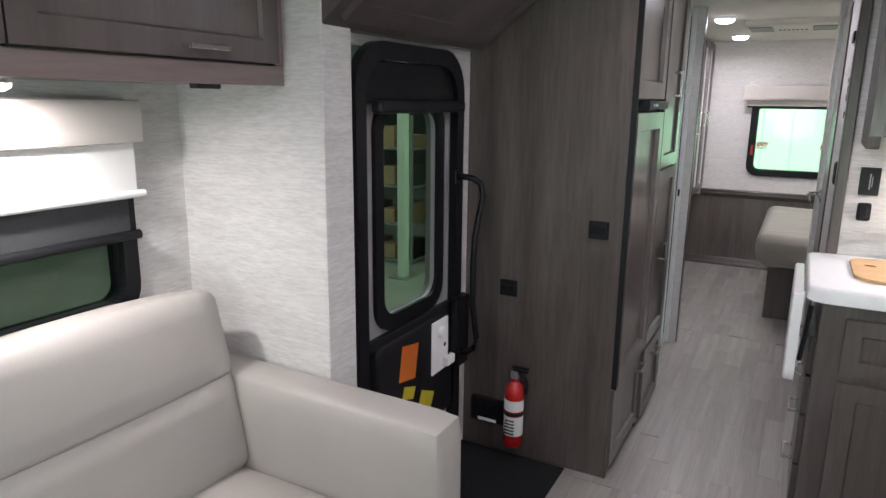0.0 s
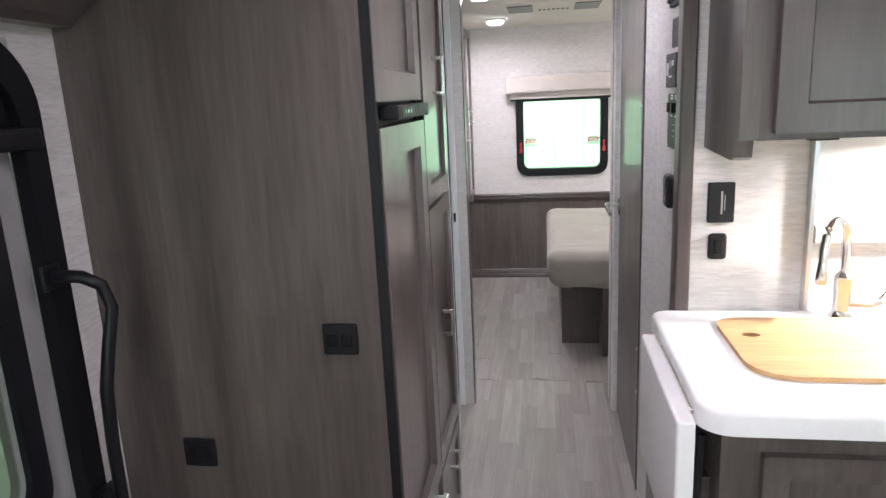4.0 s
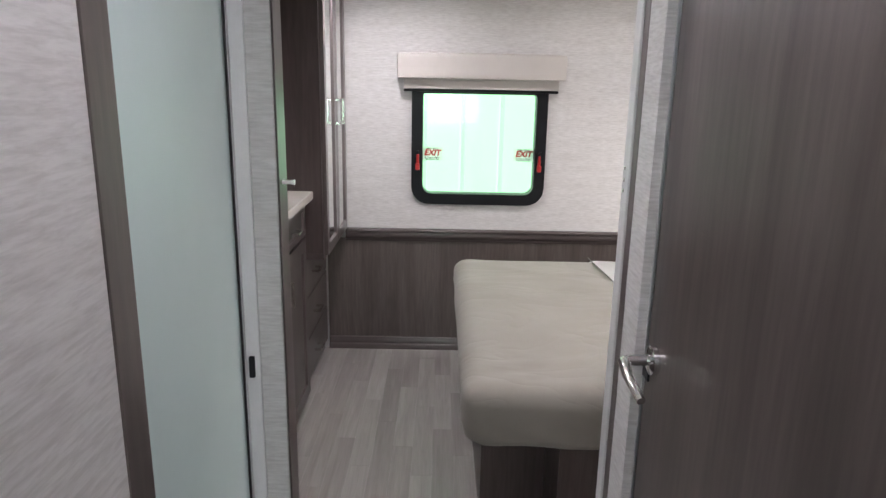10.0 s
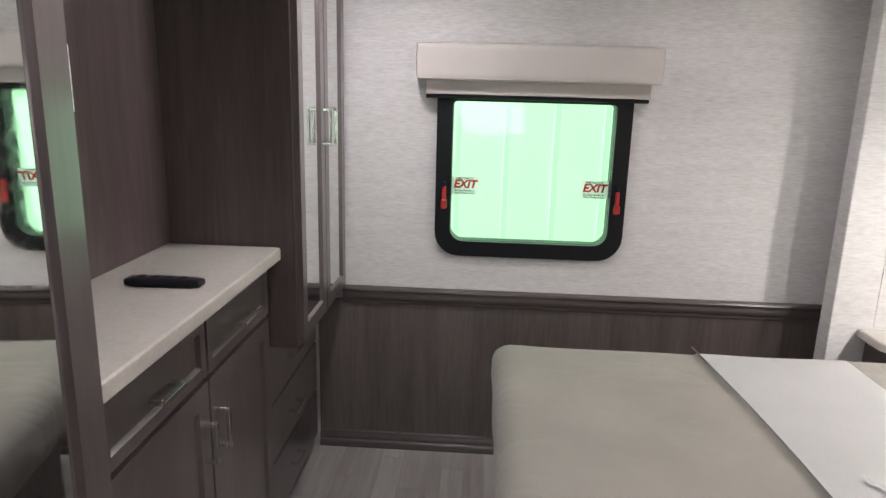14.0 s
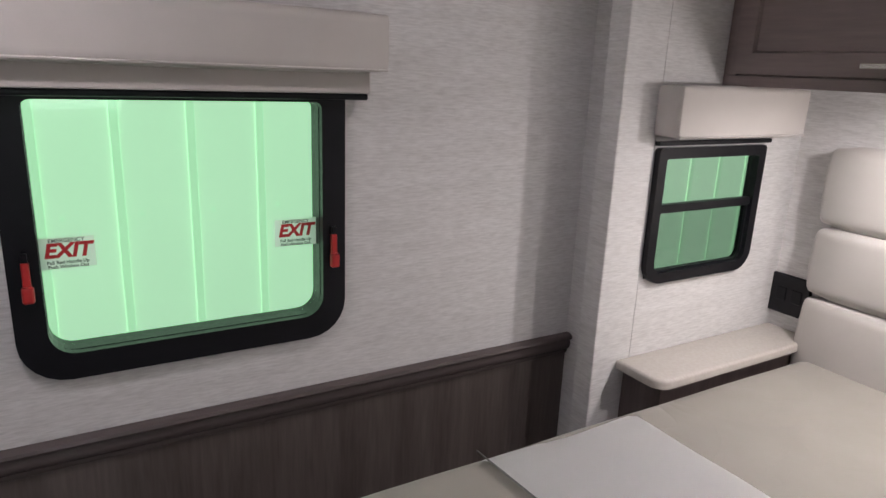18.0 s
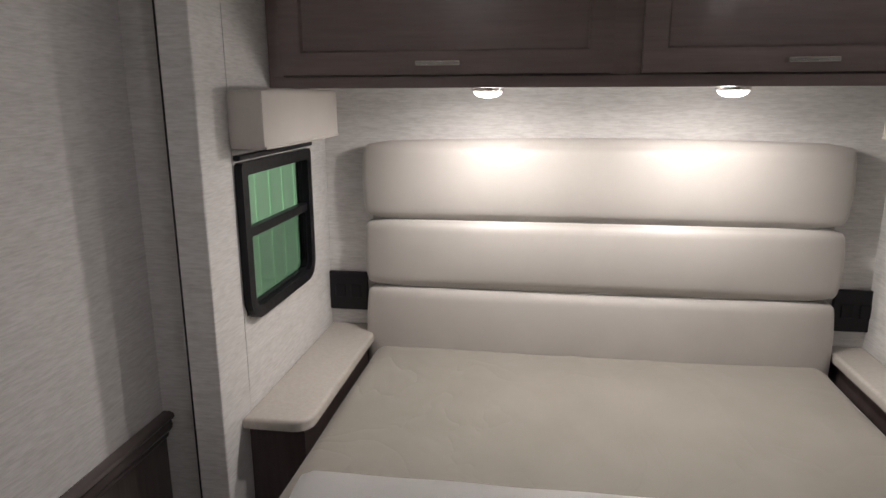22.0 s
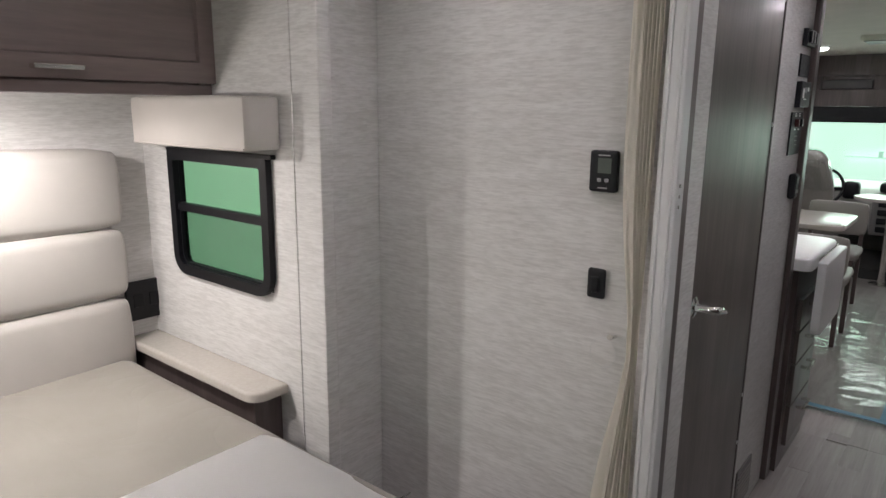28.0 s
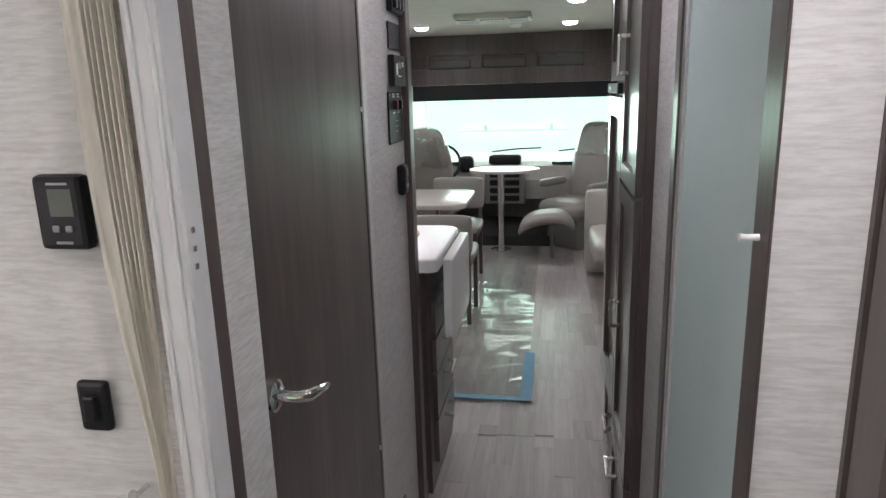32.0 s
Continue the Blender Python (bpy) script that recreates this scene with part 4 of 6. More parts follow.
def mirror_wardrobe():
    w = thing("wardrobe", 0.2, -2.2, 0.0, "tall wardrobe with two narrow mirrored doors beside the shower", "wardrobe")
    part("body", slab(bmesh.new(), [(-0.119, -2.462), (0.408, -2.462), (0.3597, -1.9085), (-0.119, -1.9085)], 0.012, CEIL - 0.002, MAP("z")), M_DARKWOOD, w)
    part("filler", box(0.4085, 0.432, -2.4615, -2.451, 0.012, CEIL - 0.003), M_DARKWOOD, w, "dark wood filler strip")
    tilt = Matrix.Translation((0.3605, -1.9085, 0)) @ Matrix.Rotation(radians(5), 4, "Z") @ Matrix.Translation((-0.3605, 1.9085, 0))
    tilt = Matrix.Translation(-w.location) @ tilt @ Matrix.Translation(w.location)
    for a, b, hy in ((-2.449, -2.222, -2.252), (-2.217, -1.895, -2.168)):
        d = shaker(w, "x", a, b, 0.80, 2.10, 0.3607, 1, M_DOOR, 0.062, panel_mat=M_MIRROR)
        pull(d, "x", hy, 1.434, 0.3807, 0.115, True, 1)
        lo = shaker(w, "x", a, b, 0.07, 0.785, 0.3607, 1, M_DOOR, 0.055)
        pull(lo, "x", hy, 0.70, 0.3807, 0.10, True, 1)
        for ob in (d, lo, *d.children, *lo.children):
            ob.data.transform(tilt)
    kn = thing("door_bumper", 0.556, -2.491, 1.37, "small white rubber door bumper on the dark post", "bumper")
    bm = bmesh.new()
    add_tube(bm, [(0.5417, -2.491, 1.378), (0.557, -2.491, 1.378), (0.565, -2.491, 1.378)], [0.0045, 0.004, 0.0055], 12)
    part("stem", bm, M_WHITE, kn, "", True)
    bx = thing("wall_box", 0.32, -1.89, 1.50, "small pale box on the wardrobe's side panel", "junction box")
    part("housing", box(0.29, 0.375, -1.9075, -1.880, 1.515, 1.60, bevel=0.006), M_WHITE, bx)
    part("foot", box(0.34, 0.372, -1.9075, -1.884, 1.500, 1.5145, bevel=0.002), M_WHITE, bx)


mirror_wardrobe()

# thermostat, switch and tie-back on the bathroom wall
th = thing("thermostat", 1.425, -2.418, 1.37, "black wall thermostat with a small grey display", "thermostat")
part("housing", box(1.390, 1.462, -2.4195, -2.396, 1.374, 1.474, bevel=0.008), M_BLACK, th)
part("display", box(1.404, 1.438, -2.396, -2.3945, 1.42, 1.456), plain("grey_lcd", (0.09, 0.10, 0.09), 0.2), th, "grey display")
part("brand_plate", box(1.408, 1.438, -2.396, -2.3948, 1.461, 1.464), M_GREY, th, "small pale lettering bar")
for bx in (1.409, 1.428):
    part("button", box(bx, bx + 0.010, -2.396, -2.3935, 1.399, 1.408, bevel=0.002), M_GREY, th, "pale key")
part("label_bar", box(1.412, 1.436, -2.396, -2.3948, 1.383, 1.3865), M_GREY, th)
sw = thing("light_switch", 1.43, -2.418, 1.05, "black rocker light switch on the wall", "switch")
part("plate", box(1.408, 1.456, -2.4195, -2.405, 1.105, 1.182, bevel=0.007), M_BLACK, sw)
part("rocker", box(1.421, 1.443, -2.405, -2.397, 1.123, 1.163, bevel=0.004), M_BLACKFRAME, sw)
hk = thing("curtain_hook", 1.375, -2.418, 1.01, "small nickel curtain tie-back hook on the wall", "hook")
part("pin", tube([(1.375, -2.4195, 1.015), (1.375, -2.395, 1.015), (1.375, -2.385, 1.022)], [0.004, 0.004, 0.007], 10), M_CHROME, hk, "", True)
part("cord", tube([(1.395 + 0.035 * math.sin(a / 10 * 6.28), -2.392, 0.975 + 0.04 * math.cos(a / 10 * 6.28)) for a in range(11)], 0.0009, 6), M_POST, hk, "thin tie cord")


def curtain():
    c = thing("curtain", 1.33, -2.36, 0.0, "gathered cream pleated privacy curtain beside the doorway", "curtain")
    bm = bmesh.new()
    n, m = 176, 22
    rows = []
    for k in range(m + 1):
        z = 0.03 + (CEIL - 0.05) * k / m
        tie = math.exp(-((z - 1.0) / 0.26) ** 2)
        flare = max(0.0, (0.98 - z) / 0.9)
        row = []
        for j in range(n + 1):
            s = j / n
            left = 1.372 - 0.040 * tie + 0.075 * flare
            right = 1.291 + 0.004 * tie
            x = left + (right - left) * s
            if s > 0.40:
                wob = 0.015 * (abs(math.sin(math.pi * 5.5 * (s - 0.40) / 0.60)) - 0.5) * (1 - 0.35 * tie)
            else:
                wob = 0.003 * math.sin(s * 18)
            y = -2.388 + 0.016 * s + wob + 0.004 * noise.noise(Vector((s * 9, z * 2.2, 1)))
            row.append(bm.verts.new((x + 0.004 * noise.noise(Vector((s * 6, z * 1.5, 4))), y, z)))
        rows.append(row)
    for a, b in zip(rows, rows[1:]):
        for j in range(n):
            bm.faces.new((a[j], a[j + 1], b[j + 1], b[j]))
    bmesh.ops.solidify(bm, geom=list(bm.faces), thickness=0.0015)
    part("drape", bm, M_CURTAIN, c, "", True)
    part("track", box(1.285, 1.40, -2.4195, -2.34, CEIL - 0.02, CEIL - 0.001), M_WHITE, c, "white ceiling track")


curtain()
jp = thing("door_jamb", 1.24, -2.3, 0.0, "pale grey door jamb with three latch holes", "door frame")
part("post", boxes((1.236, 1.284, -2.4195, -2.368, 0.0, CEIL - 0.001), bevel=0.006), M_POST, jp)
for rx in (1.2475, 1.2725):
    part("bead", tube([(rx, -2.3675, 0.001), (rx, -2.3675, CEIL - 0.002)], 0.004, 8), M_POST, jp, "rounded bead along the jamb", True)
part("stop", boxes((1.2395, 1.2995, -2.4555, -2.4205, 0.0, CEIL - 0.001)), M_DARKWOOD, jp, "dark recessed stop")
for hz in (1.358, 1.381, 1.405):
    part("screw", box(1.2345, 1.2375, -2.392, -2.384, hz - 0.004, hz + 0.004, bevel=0.0008), M_CHROME, jp)


def bath_door():
    d = thing("door_1", 1.27, -2.9, 0.0, "closed dark wood-grain bathroom door with a lever handle", "door", "", "structure")
    leaf = part("leaf", box(1.262, 1.296, -3.245, -2.559, 0.012, 2.025, bevel=0.003), M_PANEL, d)
    part("edge_strip", box(1.258, 1.2985, -2.5588, -2.5532, 0.012, 2.025), M_ALU, d, "satin metal edge strip")
    hb = bmesh.new()
    add_box(hb, 1.2605, 1.29, -3.262, -3.246, 0.012, 2.025)
    part("hinge_strip", hb, M_DARKWOOD, d, "dark wood strip")
    kn = bmesh.new()
    for k in range(57):
        z = 0.02 + k * 0.035
        add_box(kn, 1.2598, 1.2619, -3.2515, -3.2470, z, z + 0.027)
    part("piano_hinge", kn, M_DASH, d, "long piano hinge")
    for z in (0.42, 0.60, 1.52):
        part("hinge_screw", box(1.2585, 1.2612, -3.243, -3.237, z, z + 0.012), M_PAPER, d, "pale screw cover")
    h = part("lever_handle", tube([(1.262, -2.612, 1.07), (1.212, -2.612, 1.07), (1.200, -2.619, 1.069), (1.197, -2.66, 1.060), (1.205, -2.722, 1.040)], [0.011, 0.011, 0.0115, 0.010, 0.008], 14), M_SHINY, d, "chrome lever handle", True)
    bm = bmesh.new()
    add_tube(bm, [(1.262, -2.612, 1.07), (1.251, -2.612, 1.07), (1.247, -2.612, 1.07)], [0.028, 0.028, 0.020], 26)
    part("rosette", bm, M_SHINY, h, "round chrome rosette", True)
    part("latch_plate", box(1.2575, 1.2615, -2.59, -2.555, 1.015, 1.05, bevel=0.001), M_BLACK, d)


bath_door()

# controls on the bathroom's aisle wall
def wall_panel(name, label, y0, y1, z0, z1, depth, items, plate_mat=None):
    p = thing(name, 1.29, (y0 + y1) / 2, z0, label, "control panel")
    part("plate", box(1.29 - depth, 1.2895, y0, y1, z0, z1, bevel=0.003), plate_mat or M_BLACK, p)
    for nm, a, b, c, d, dep, mt in items:
        part(nm, box(1.29 - depth - dep, 1.29 - depth + 0.001, a, b, c, d, bevel=min(0.002, dep * 0.3)), mt, p)
    return p


rk = thing("remote_holder", 1.29, -3.72, 1.24, "slim black remote control in a holder on the aisle wall", "remote control")
part("holder", box(1.262, 1.2895, -3.755, -3.692, 1.240, 1.338, bevel=0.011), M_BLACK, rk)
part("display", box(1.2605, 1.2625, -3.742, -3.705, 1.298, 1.325), M_BLACKFRAME, rk, "dark display")
for k in range(2):
    part("button", box(1.2600, 1.2625, -3.741 + 0.020 * k, -3.727 + 0.020 * k, 1.262, 1.276, bevel=0.001), M_GREY, rk, "grey key")
wall_panel("battery_control", "black wall plate with a red and a black rocker", -3.795, -3.615, 1.408, 1.565, 0.006, [("rocker", -3.685, -3.668, 1.512, 1.540, 0.014, M_DULLRED), ("rocker", -3.745, -3.728, 1.512, 1.540, 0.014, M_BLACKFRAME)] + [("label_bar", -3.690 - 0.06 * q_, -3.664 - 0.06 * q_, z_, z_ + 0.004, 0.0006, M_PAPER) for q_ in (0, 1) for z_ in (1.549, 1.5565, 1.500)] + [("label_bar", -3.73, -3.69, 1.475 - 0.016 * k, 1.478 - 0.016 * k, 0.0006, M_GREY) for k in range(3)] + [("screw", y_, y_ + 0.007, z_, z_ + 0.007, 0.001, M_CHROME) for y_ in (-3.79, -3.627) for z_ in (1.413, 1.553)])
wall_panel("control_display", "black control panel with a small grey display", -3.80, -3.648, 1.582, 1.675, 0.020, [("display", -3.735, -3.700, 1.635, 1.655, 0.001, M_GREY), ("key", -3.690, -3.672, 1.615, 1.650, 0.002, M_PAPER), ("key", -3.765, -3.748, 1.64, 1.655, 0.002, M_PAPER), ("label_bar", -3.74, -3.695, 1.610, 1.614, 0.0006, M_PAPER)])
wall_panel("blank_plate", "grey metal cover plate on the aisle wall", -3.805, -3.65, 1.692, 1.772, 0.006, [("screw", -3.80, -3.793, 1.697, 1.704, 0.001, M_CHROME), ("screw", -3.662, -3.655, 1.697, 1.704, 0.001, M_CHROME)])
wall_panel("switch_bank", "black bank of rocker switches near the ceiling", -3.80, -3.66, 1.80, 1.86, 0.018, [("rocker", -3.79 + 0.043 * k, -3.762 + 0.043 * k, 1.81, 1.85, 0.01, M_BLACKFRAME) for k in range(3)])
wall_panel("air_grille", "greige floor-level air return grille", -3.60, -3.402, 0.05, 0.22, 0.008, [("slat", -3.59, -3.412, 0.065 + 0.02 * k, 0.073 + 0.02 * k, 0.004, M_LEATHER_D) for k in range(7)], M_DASH)

# shower
def shower():
    s = thing("shower_door", 0.45, -2.88, 0.0, "frosted glass shower door in a satin aluminium frame", "shower door")
    def bar(w0, w1, y0, y1, z0, z1):
        """A level bar along the slanting line of the glass."""
        g = lambda y: 0.520 + (y + 3.105) * (0.452 - 0.520) / 0.57
        return slab(bmesh.new(), [(g(y0) + w0, y0), (g(y0) + w1, y0), (g(y1) + w1, y1), (g(y1) + w0, y1)], z0, z1, MAP("z"))

    part("glass", bar(-0.004, 0.004, -3.105, -2.535, 0.06, 2.08), M_FROST, s, "frosted glass panel")
    part("jamb", box(0.508, 0.5295, -3.1265, -3.1055, 0.012, CEIL - 0.002, bevel=0.002), M_POST, s, "pale grey jamb")
    part("jamb", box(0.43, 0.462, -2.5345, -2.5205, 0.012, CEIL - 0.002, bevel=0.002), M_WHITE, s, "white jamb")
    part("seal", box(0.457, 0.461, -2.539, -2.535, 0.06, 2.08), M_RUBBER, s, "black rubber seal")
    part("top_rail", bar(-0.014, 0.014, -3.105, -2.543, 2.081, CEIL - 0.002), M_ALU, s)
    part("bottom_rail", bar(-0.014, 0.014, -3.105, -2.543, 0.0, 0.059), M_ALU, s)
    part("latch", box(0.470, 0.481, -2.540, -2.5305, 0.985, 1.03, bevel=0.002), M_BLACK, s, "small black latch")
    part("trim", box(0.4635, 0.490, -2.530, -2.5205, 0.0, CEIL - 0.003), M_WHITE, s, "white jamb strip")


shower()

# ---- fridge and pantry ----
PY = -4.37
def fridge():
    f = thing("refrigerator", 0.25, -4.10, 0.0, "built-in refrigerator with wood-panelled doors and a black control strip", "refrigerator")
    part("side_panel", boxes((-0.1195, 0.556, PY, PY + 0.022, 0.0, CEIL - 0.002)), M_PANEL, f, "dark grey-brown wood-grain side panel")
    part("casing", boxes((-0.1195, 0.548, PY + 0.0225, -3.842, 0.0, CEIL - 0.002)), M_DARKWOOD, f)
    part("black_trim", boxes((0.5565, 0.579, PY + 0.0005, PY + 0.0112, 0.41, CEIL - 0.003), (0.5485, 0.5525, PY + 0.0225, -3.843, 1.527, 1.580)), M_BLACK, f, "black trim strip")
    shaker(f, "x", PY + 0.0125, -3.846, 0.42, 1.526, 0.5485, 1, M_DOOR, 0.068, 0.034)
    shaker(f, "x", PY + 0.0125, -3.846, 1.581, 2.10, 0.5485, 1, M_DOOR, 0.068, 0.030)
    cp = part("control_strip", box(0.553, 0.598, -4.245, -3.846, 1.539, 1.573, bevel=0.004), M_BLACK, f, "black control strip with a small display")
    part("display", box(0.5982, 0.5992, -4.205, -4.055, 1.546, 1.566), M_BLACKFRAME, cp)
    for k, (mt, w_) in enumerate(((M_PAPER, 0.004), (M_GREENLED, 0.006), (M_PAPER, 0.012))):
        part("indicator", box(0.5990, 0.5998, -4.165 + 0.03 * k, -4.165 + 0.03 * k + w_, 1.552, 1.560), mt, cp)
    lo = shaker(f, "x", PY + 0.012, -3.85, 0.045, 0.40, 0.5485, 1, M_DOOR, 0.06)
    pull(lo, "x", -3.93, 0.355, 0.568, 0.12, False, 1)


fridge()


def pantry():
    p = thing("pantry_cabinet", 0.25, -3.66, 0.0, "tall narrow grey-brown pantry cabinet with two doors", "cabinet")
    part("body", boxes((-0.1195, 0.562, -3.841, -3.4175, 0.0, CEIL - 0.002)), M_DARKWOOD, p)
    up = shaker(p, "x", -3.835, -3.422, 1.275, 2.10, 0.5625, 1, M_DOOR, 0.055)
    pull(up, "x", -3.66, 1.650, 0.5825, 0.115, True, 1)
    mid = shaker(p, "x", -3.835, -3.422, 0.42, 1.262, 0.5625, 1, M_DOOR, 0.055)
    pull(mid, "x", -3.68, 0.865, 0.5825, 0.09, True, 1)
    lo = shaker(p, "x", -3.835, -3.422, 0.045, 0.405, 0.5625, 1, M_DOOR, 0.055)
    pull(lo, "x", -3.64, 0.345, 0.5825, 0.12, False, 1)


pantry()
for ox, oz, yy in ((0.465, 1.07, PY), (0.09, 0.778, PY)):
    o = thing("wall_outlet", ox, yy, oz - 0.05, "black double socket plate on the wood-grain panel", "outlet", "panel outlets")
    part("plate", box(ox - 0.04, ox + 0.04, yy - 0.012, yy - 0.0005, oz - 0.036, oz + 0.036, bevel=0.005), M_BLACK, o)
    for dx in (-0.017, 0.017):
        part("socket", box(ox + dx - 0.012, ox + dx + 0.012, yy - 0.015, yy - 0.0115, oz - 0.014, oz + 0.014, bevel=0.003), M_BLACKFRAME, o)
cp = thing("gas_detector", 0.03, PY, 0.13, "black gas detector with a pale label low on the panel", "detector")
part("housing", box(-0.07, 0.115, PY - 0.028, PY - 0.0005, 0.135, 0.25, bevel=0.006), M_BLACK, cp)
part("label_bar", box(-0.03, 0.06, PY - 0.0295, PY - 0.0275, 0.142, 0.156), M_PAPER, cp, "small pale label")
for k in range(4):
    part("slot", box(-0.05 + 0.04 * k, -0.02 + 0.04 * k, PY - 0.0295, PY - 0.0275, 0.19, 0.225), M_BLACKFRAME, cp)


def extinguisher(x, y):
    e = thing("fire_extinguisher", x, y, 0.0, "red fire extinguisher with a white label hung on the panel", "fire extinguisher")
    part("cylinder", lathe(x, y, [(0.001, 0.075), (0.034, 0.077), (0.042, 0.088), (0.042, 0.33), (0.038, 0.352), (0.024, 0.372), (0.016, 0.378), (0.016, 0.392)], 30), M_RED, e, "red steel cylinder", True)
    for z0, z1 in ((0.135, 0.225), (0.25, 0.30)):
        part("label", lathe(x, y, [(0.0424, z0), (0.0428, z0 + 0.002), (0.0428, z1 - 0.002), (0.0424, z1)], 30), M_PAPER, e, "white printed label", True)
    part("strap", lathe(x, y, [(0.0425, 0.229), (0.045, 0.230), (0.045, 0.243), (0.0425, 0.244)], 30), M_BLACK, e, "black bracket strap", True)
    v = part("valve", boxes((x - 0.017, x + 0.017, y - 0.014, y + 0.014, 0.392, 0.428), bevel=0.004), M_ALU, e, "metal valve head")
    part("lever", boxes((x - 0.012, x + 0.062, y - 0.009, y + 0.009, 0.440, 0.448), (x - 0.012, x + 0.058, y - 0.009, y + 0.009, 0.424, 0.431), bevel=0.002), M_BLACK, v, "black squeeze lever")
    part("hose", tube([(x + 0.014, y, 0.42), (x + 0.05, y - 0.01, 0.41), (x + 0.06, y - 0.012, 0.375), (x + 0.056, y - 0.01, 0.335)], 0.008, 10), M_BLACK, e, "short black hose", True)
    part("bracket", box(x - 0.02, x + 0.02, y + 0.036, PY - 0.0005, 0.10, 0.36), M_BLACK, e)
    for k in range(5):
        part("print_bar", box(x - 0.03 + 0.002 * k, x + 0.018, y - 0.0448, y - 0.036, 0.145 + 0.015 * k, 0.150 + 0.015 * k), M_INK, e)


extinguisher(0.155, PY - 0.055)
mt_ = thing("step_mat", 0.13, -4.85, 0.0, "black ribbed mat in front of the entry door", "mat")
part("mat", box(-0.115, 0.385, -5.30, PY - 0.02, 0.001, 0.012, bevel=0.004), M_MAT, mt_)


# ---- entry door ----
def entry_door():
    f = MAP("x")
    d = thing("door_2", -0.12, -4.83, 0.0, "closed black and grey entry door with a tall window", "door", "", "structure")
    y0, y1, zt = DOOR
    W = -0.119
    part("frame", ring(bmesh.new(), rr(y0 - 0.012, y1 + 0.012, 0.0, zt + 0.012, (0.005, 0.005, 0.16, 0.16), 10), rr(y0 + 0.045, y1 - 0.045, 0.03, zt - 0.045, (0.02, 0.02, 0.125, 0.125), 10), W, W + 0.035, f), M_BLACKFRAME, d, "black rounded door frame", True)
    part("leaf", ring(bmesh.new(), rr(y0 + 0.046, y1 - 0.046, 0.031, zt - 0.046, (0.02, 0.02, 0.10, 0.10), 10), rr(y0 + 0.165, y1 - 0.150, 0.79, 1.535, (0.075, 0.075, 0.075, 0.075), 10), W - 0.05, W - 0.004, f), M_GREY, d, "grey door skin")
    part("window_ring", ring(bmesh.new(), rr(y0 + 0.125, y1 - 0.110, 0.745, 1.565, 0.10, 10), rr(y0 + 0.175, y1 - 0.160, 0.80, 1.525, 0.075, 10), W - 0.0035, W + 0.012, f), M_BLACKFRAME, d, "black window surround", True)
    pn = part("pane", slab(bmesh.new(), rr(y0 + 0.16, y1 - 0.145, 0.785, 1.54, 0.07, 10), W - 0.03, W - 0.026, f), M_PANE_E, d, "dark tinted pane")
    pn.visible_shadow = False
    part("top_panel", slab(bmesh.new(), rr(y0 + 0.047, y1 - 0.047, 1.555, zt - 0.047, (0.01, 0.01, 0.12, 0.12), 10), W - 0.0035, W + 0.018, f, 0.006), M_BLACKFRAME, d, "black upper panel", True)
    part("blind_cassette", box(W + 0.012, W + 0.055, y0 + 0.10, y1 - 0.01, 1.52, 1.565, bevel=0.012), M_BLACK, d, "black roller blind cassette")
    part("lower_panel", slab(bmesh.new(), rr(y0 + 0.10, y1 - 0.05, 0.26, 0.71, (0.06, 0.02, 0.02, 0.04)), W - 0.0035, W + 0.03, f, 0.015), M_BLACK, d, "black moulded pocket panel", True)
    part("cross_bar", box(W - 0.0035, W + 0.022, y0 + 0.05, y1 - 0.05, 0.70, 0.74, bevel=0.005), M_BLACK, d)
    lk = part("lock_plate", box(W + 0.02, W + 0.036, -4.735, -4.60, 0.465, 0.69, bevel=0.004), M_WHITE, d, "white lock plate")
    part("latch_lever", box(W + 0.036, W + 0.06, -4.65, -4.54, 0.48, 0.52, bevel=0.006), M_WHITE, lk, "white latch lever")
    part("knob", tube([(W + 0.034, -4.67, 0.64), (W + 0.052, -4.67, 0.64), (W + 0.056, -4.67, 0.64)], [0.022, 0.022, 0.014], 16), M_WHITE, lk, "", True)
    part("keyhole", box(W + 0.0355, W + 0.038, -4.64, -4.625, 0.565, 0.58), M_BLACK, lk)
    part("strike_box", box(W + 0.0355, W + 0.070, -4.585, -4.475, 0.45, 0.76, bevel=0.006), M_BLACKFRAME, d, "black catch housing")
    for nm, yc, zc, w_, h_, turn, mt in (("orange", -4.915, 0.59, 0.12, 0.14, -10, M_ORANGE), ("yellow", -4.915, 0.465, 0.085, 0.05, -18, M_YELLOW), ("yellow", -4.785, 0.375, 0.11, 0.09, -24, M_YELLOW)):
        nb = bmesh.new()
        cols = [[nb.verts.new((W + 0.0335 + 0.002 * math.sin(u_ * 2.4) * v_, (u_ - 0.5) * w_, (v_ - 0.5) * h_)) for v_ in (0.0, 0.5, 1.0)] for u_ in (0.0, 0.2, 0.4, 0.6, 0.8, 1.0)]
        for ca, cb_ in zip(cols, cols[1:]):
            for q_ in range(2):
                nb.faces.new((ca[q_], cb_[q_], cb_[q_ + 1], ca[q_ + 1]))
        bmesh.ops.solidify(nb, geom=list(nb.faces), thickness=0.0006)
        nb.transform(Matrix.Translation((0, yc, zc)) @ Matrix.Rotation(radians(turn), 4, "X"))
        part("note", nb, mt, d, nm + " paper note")


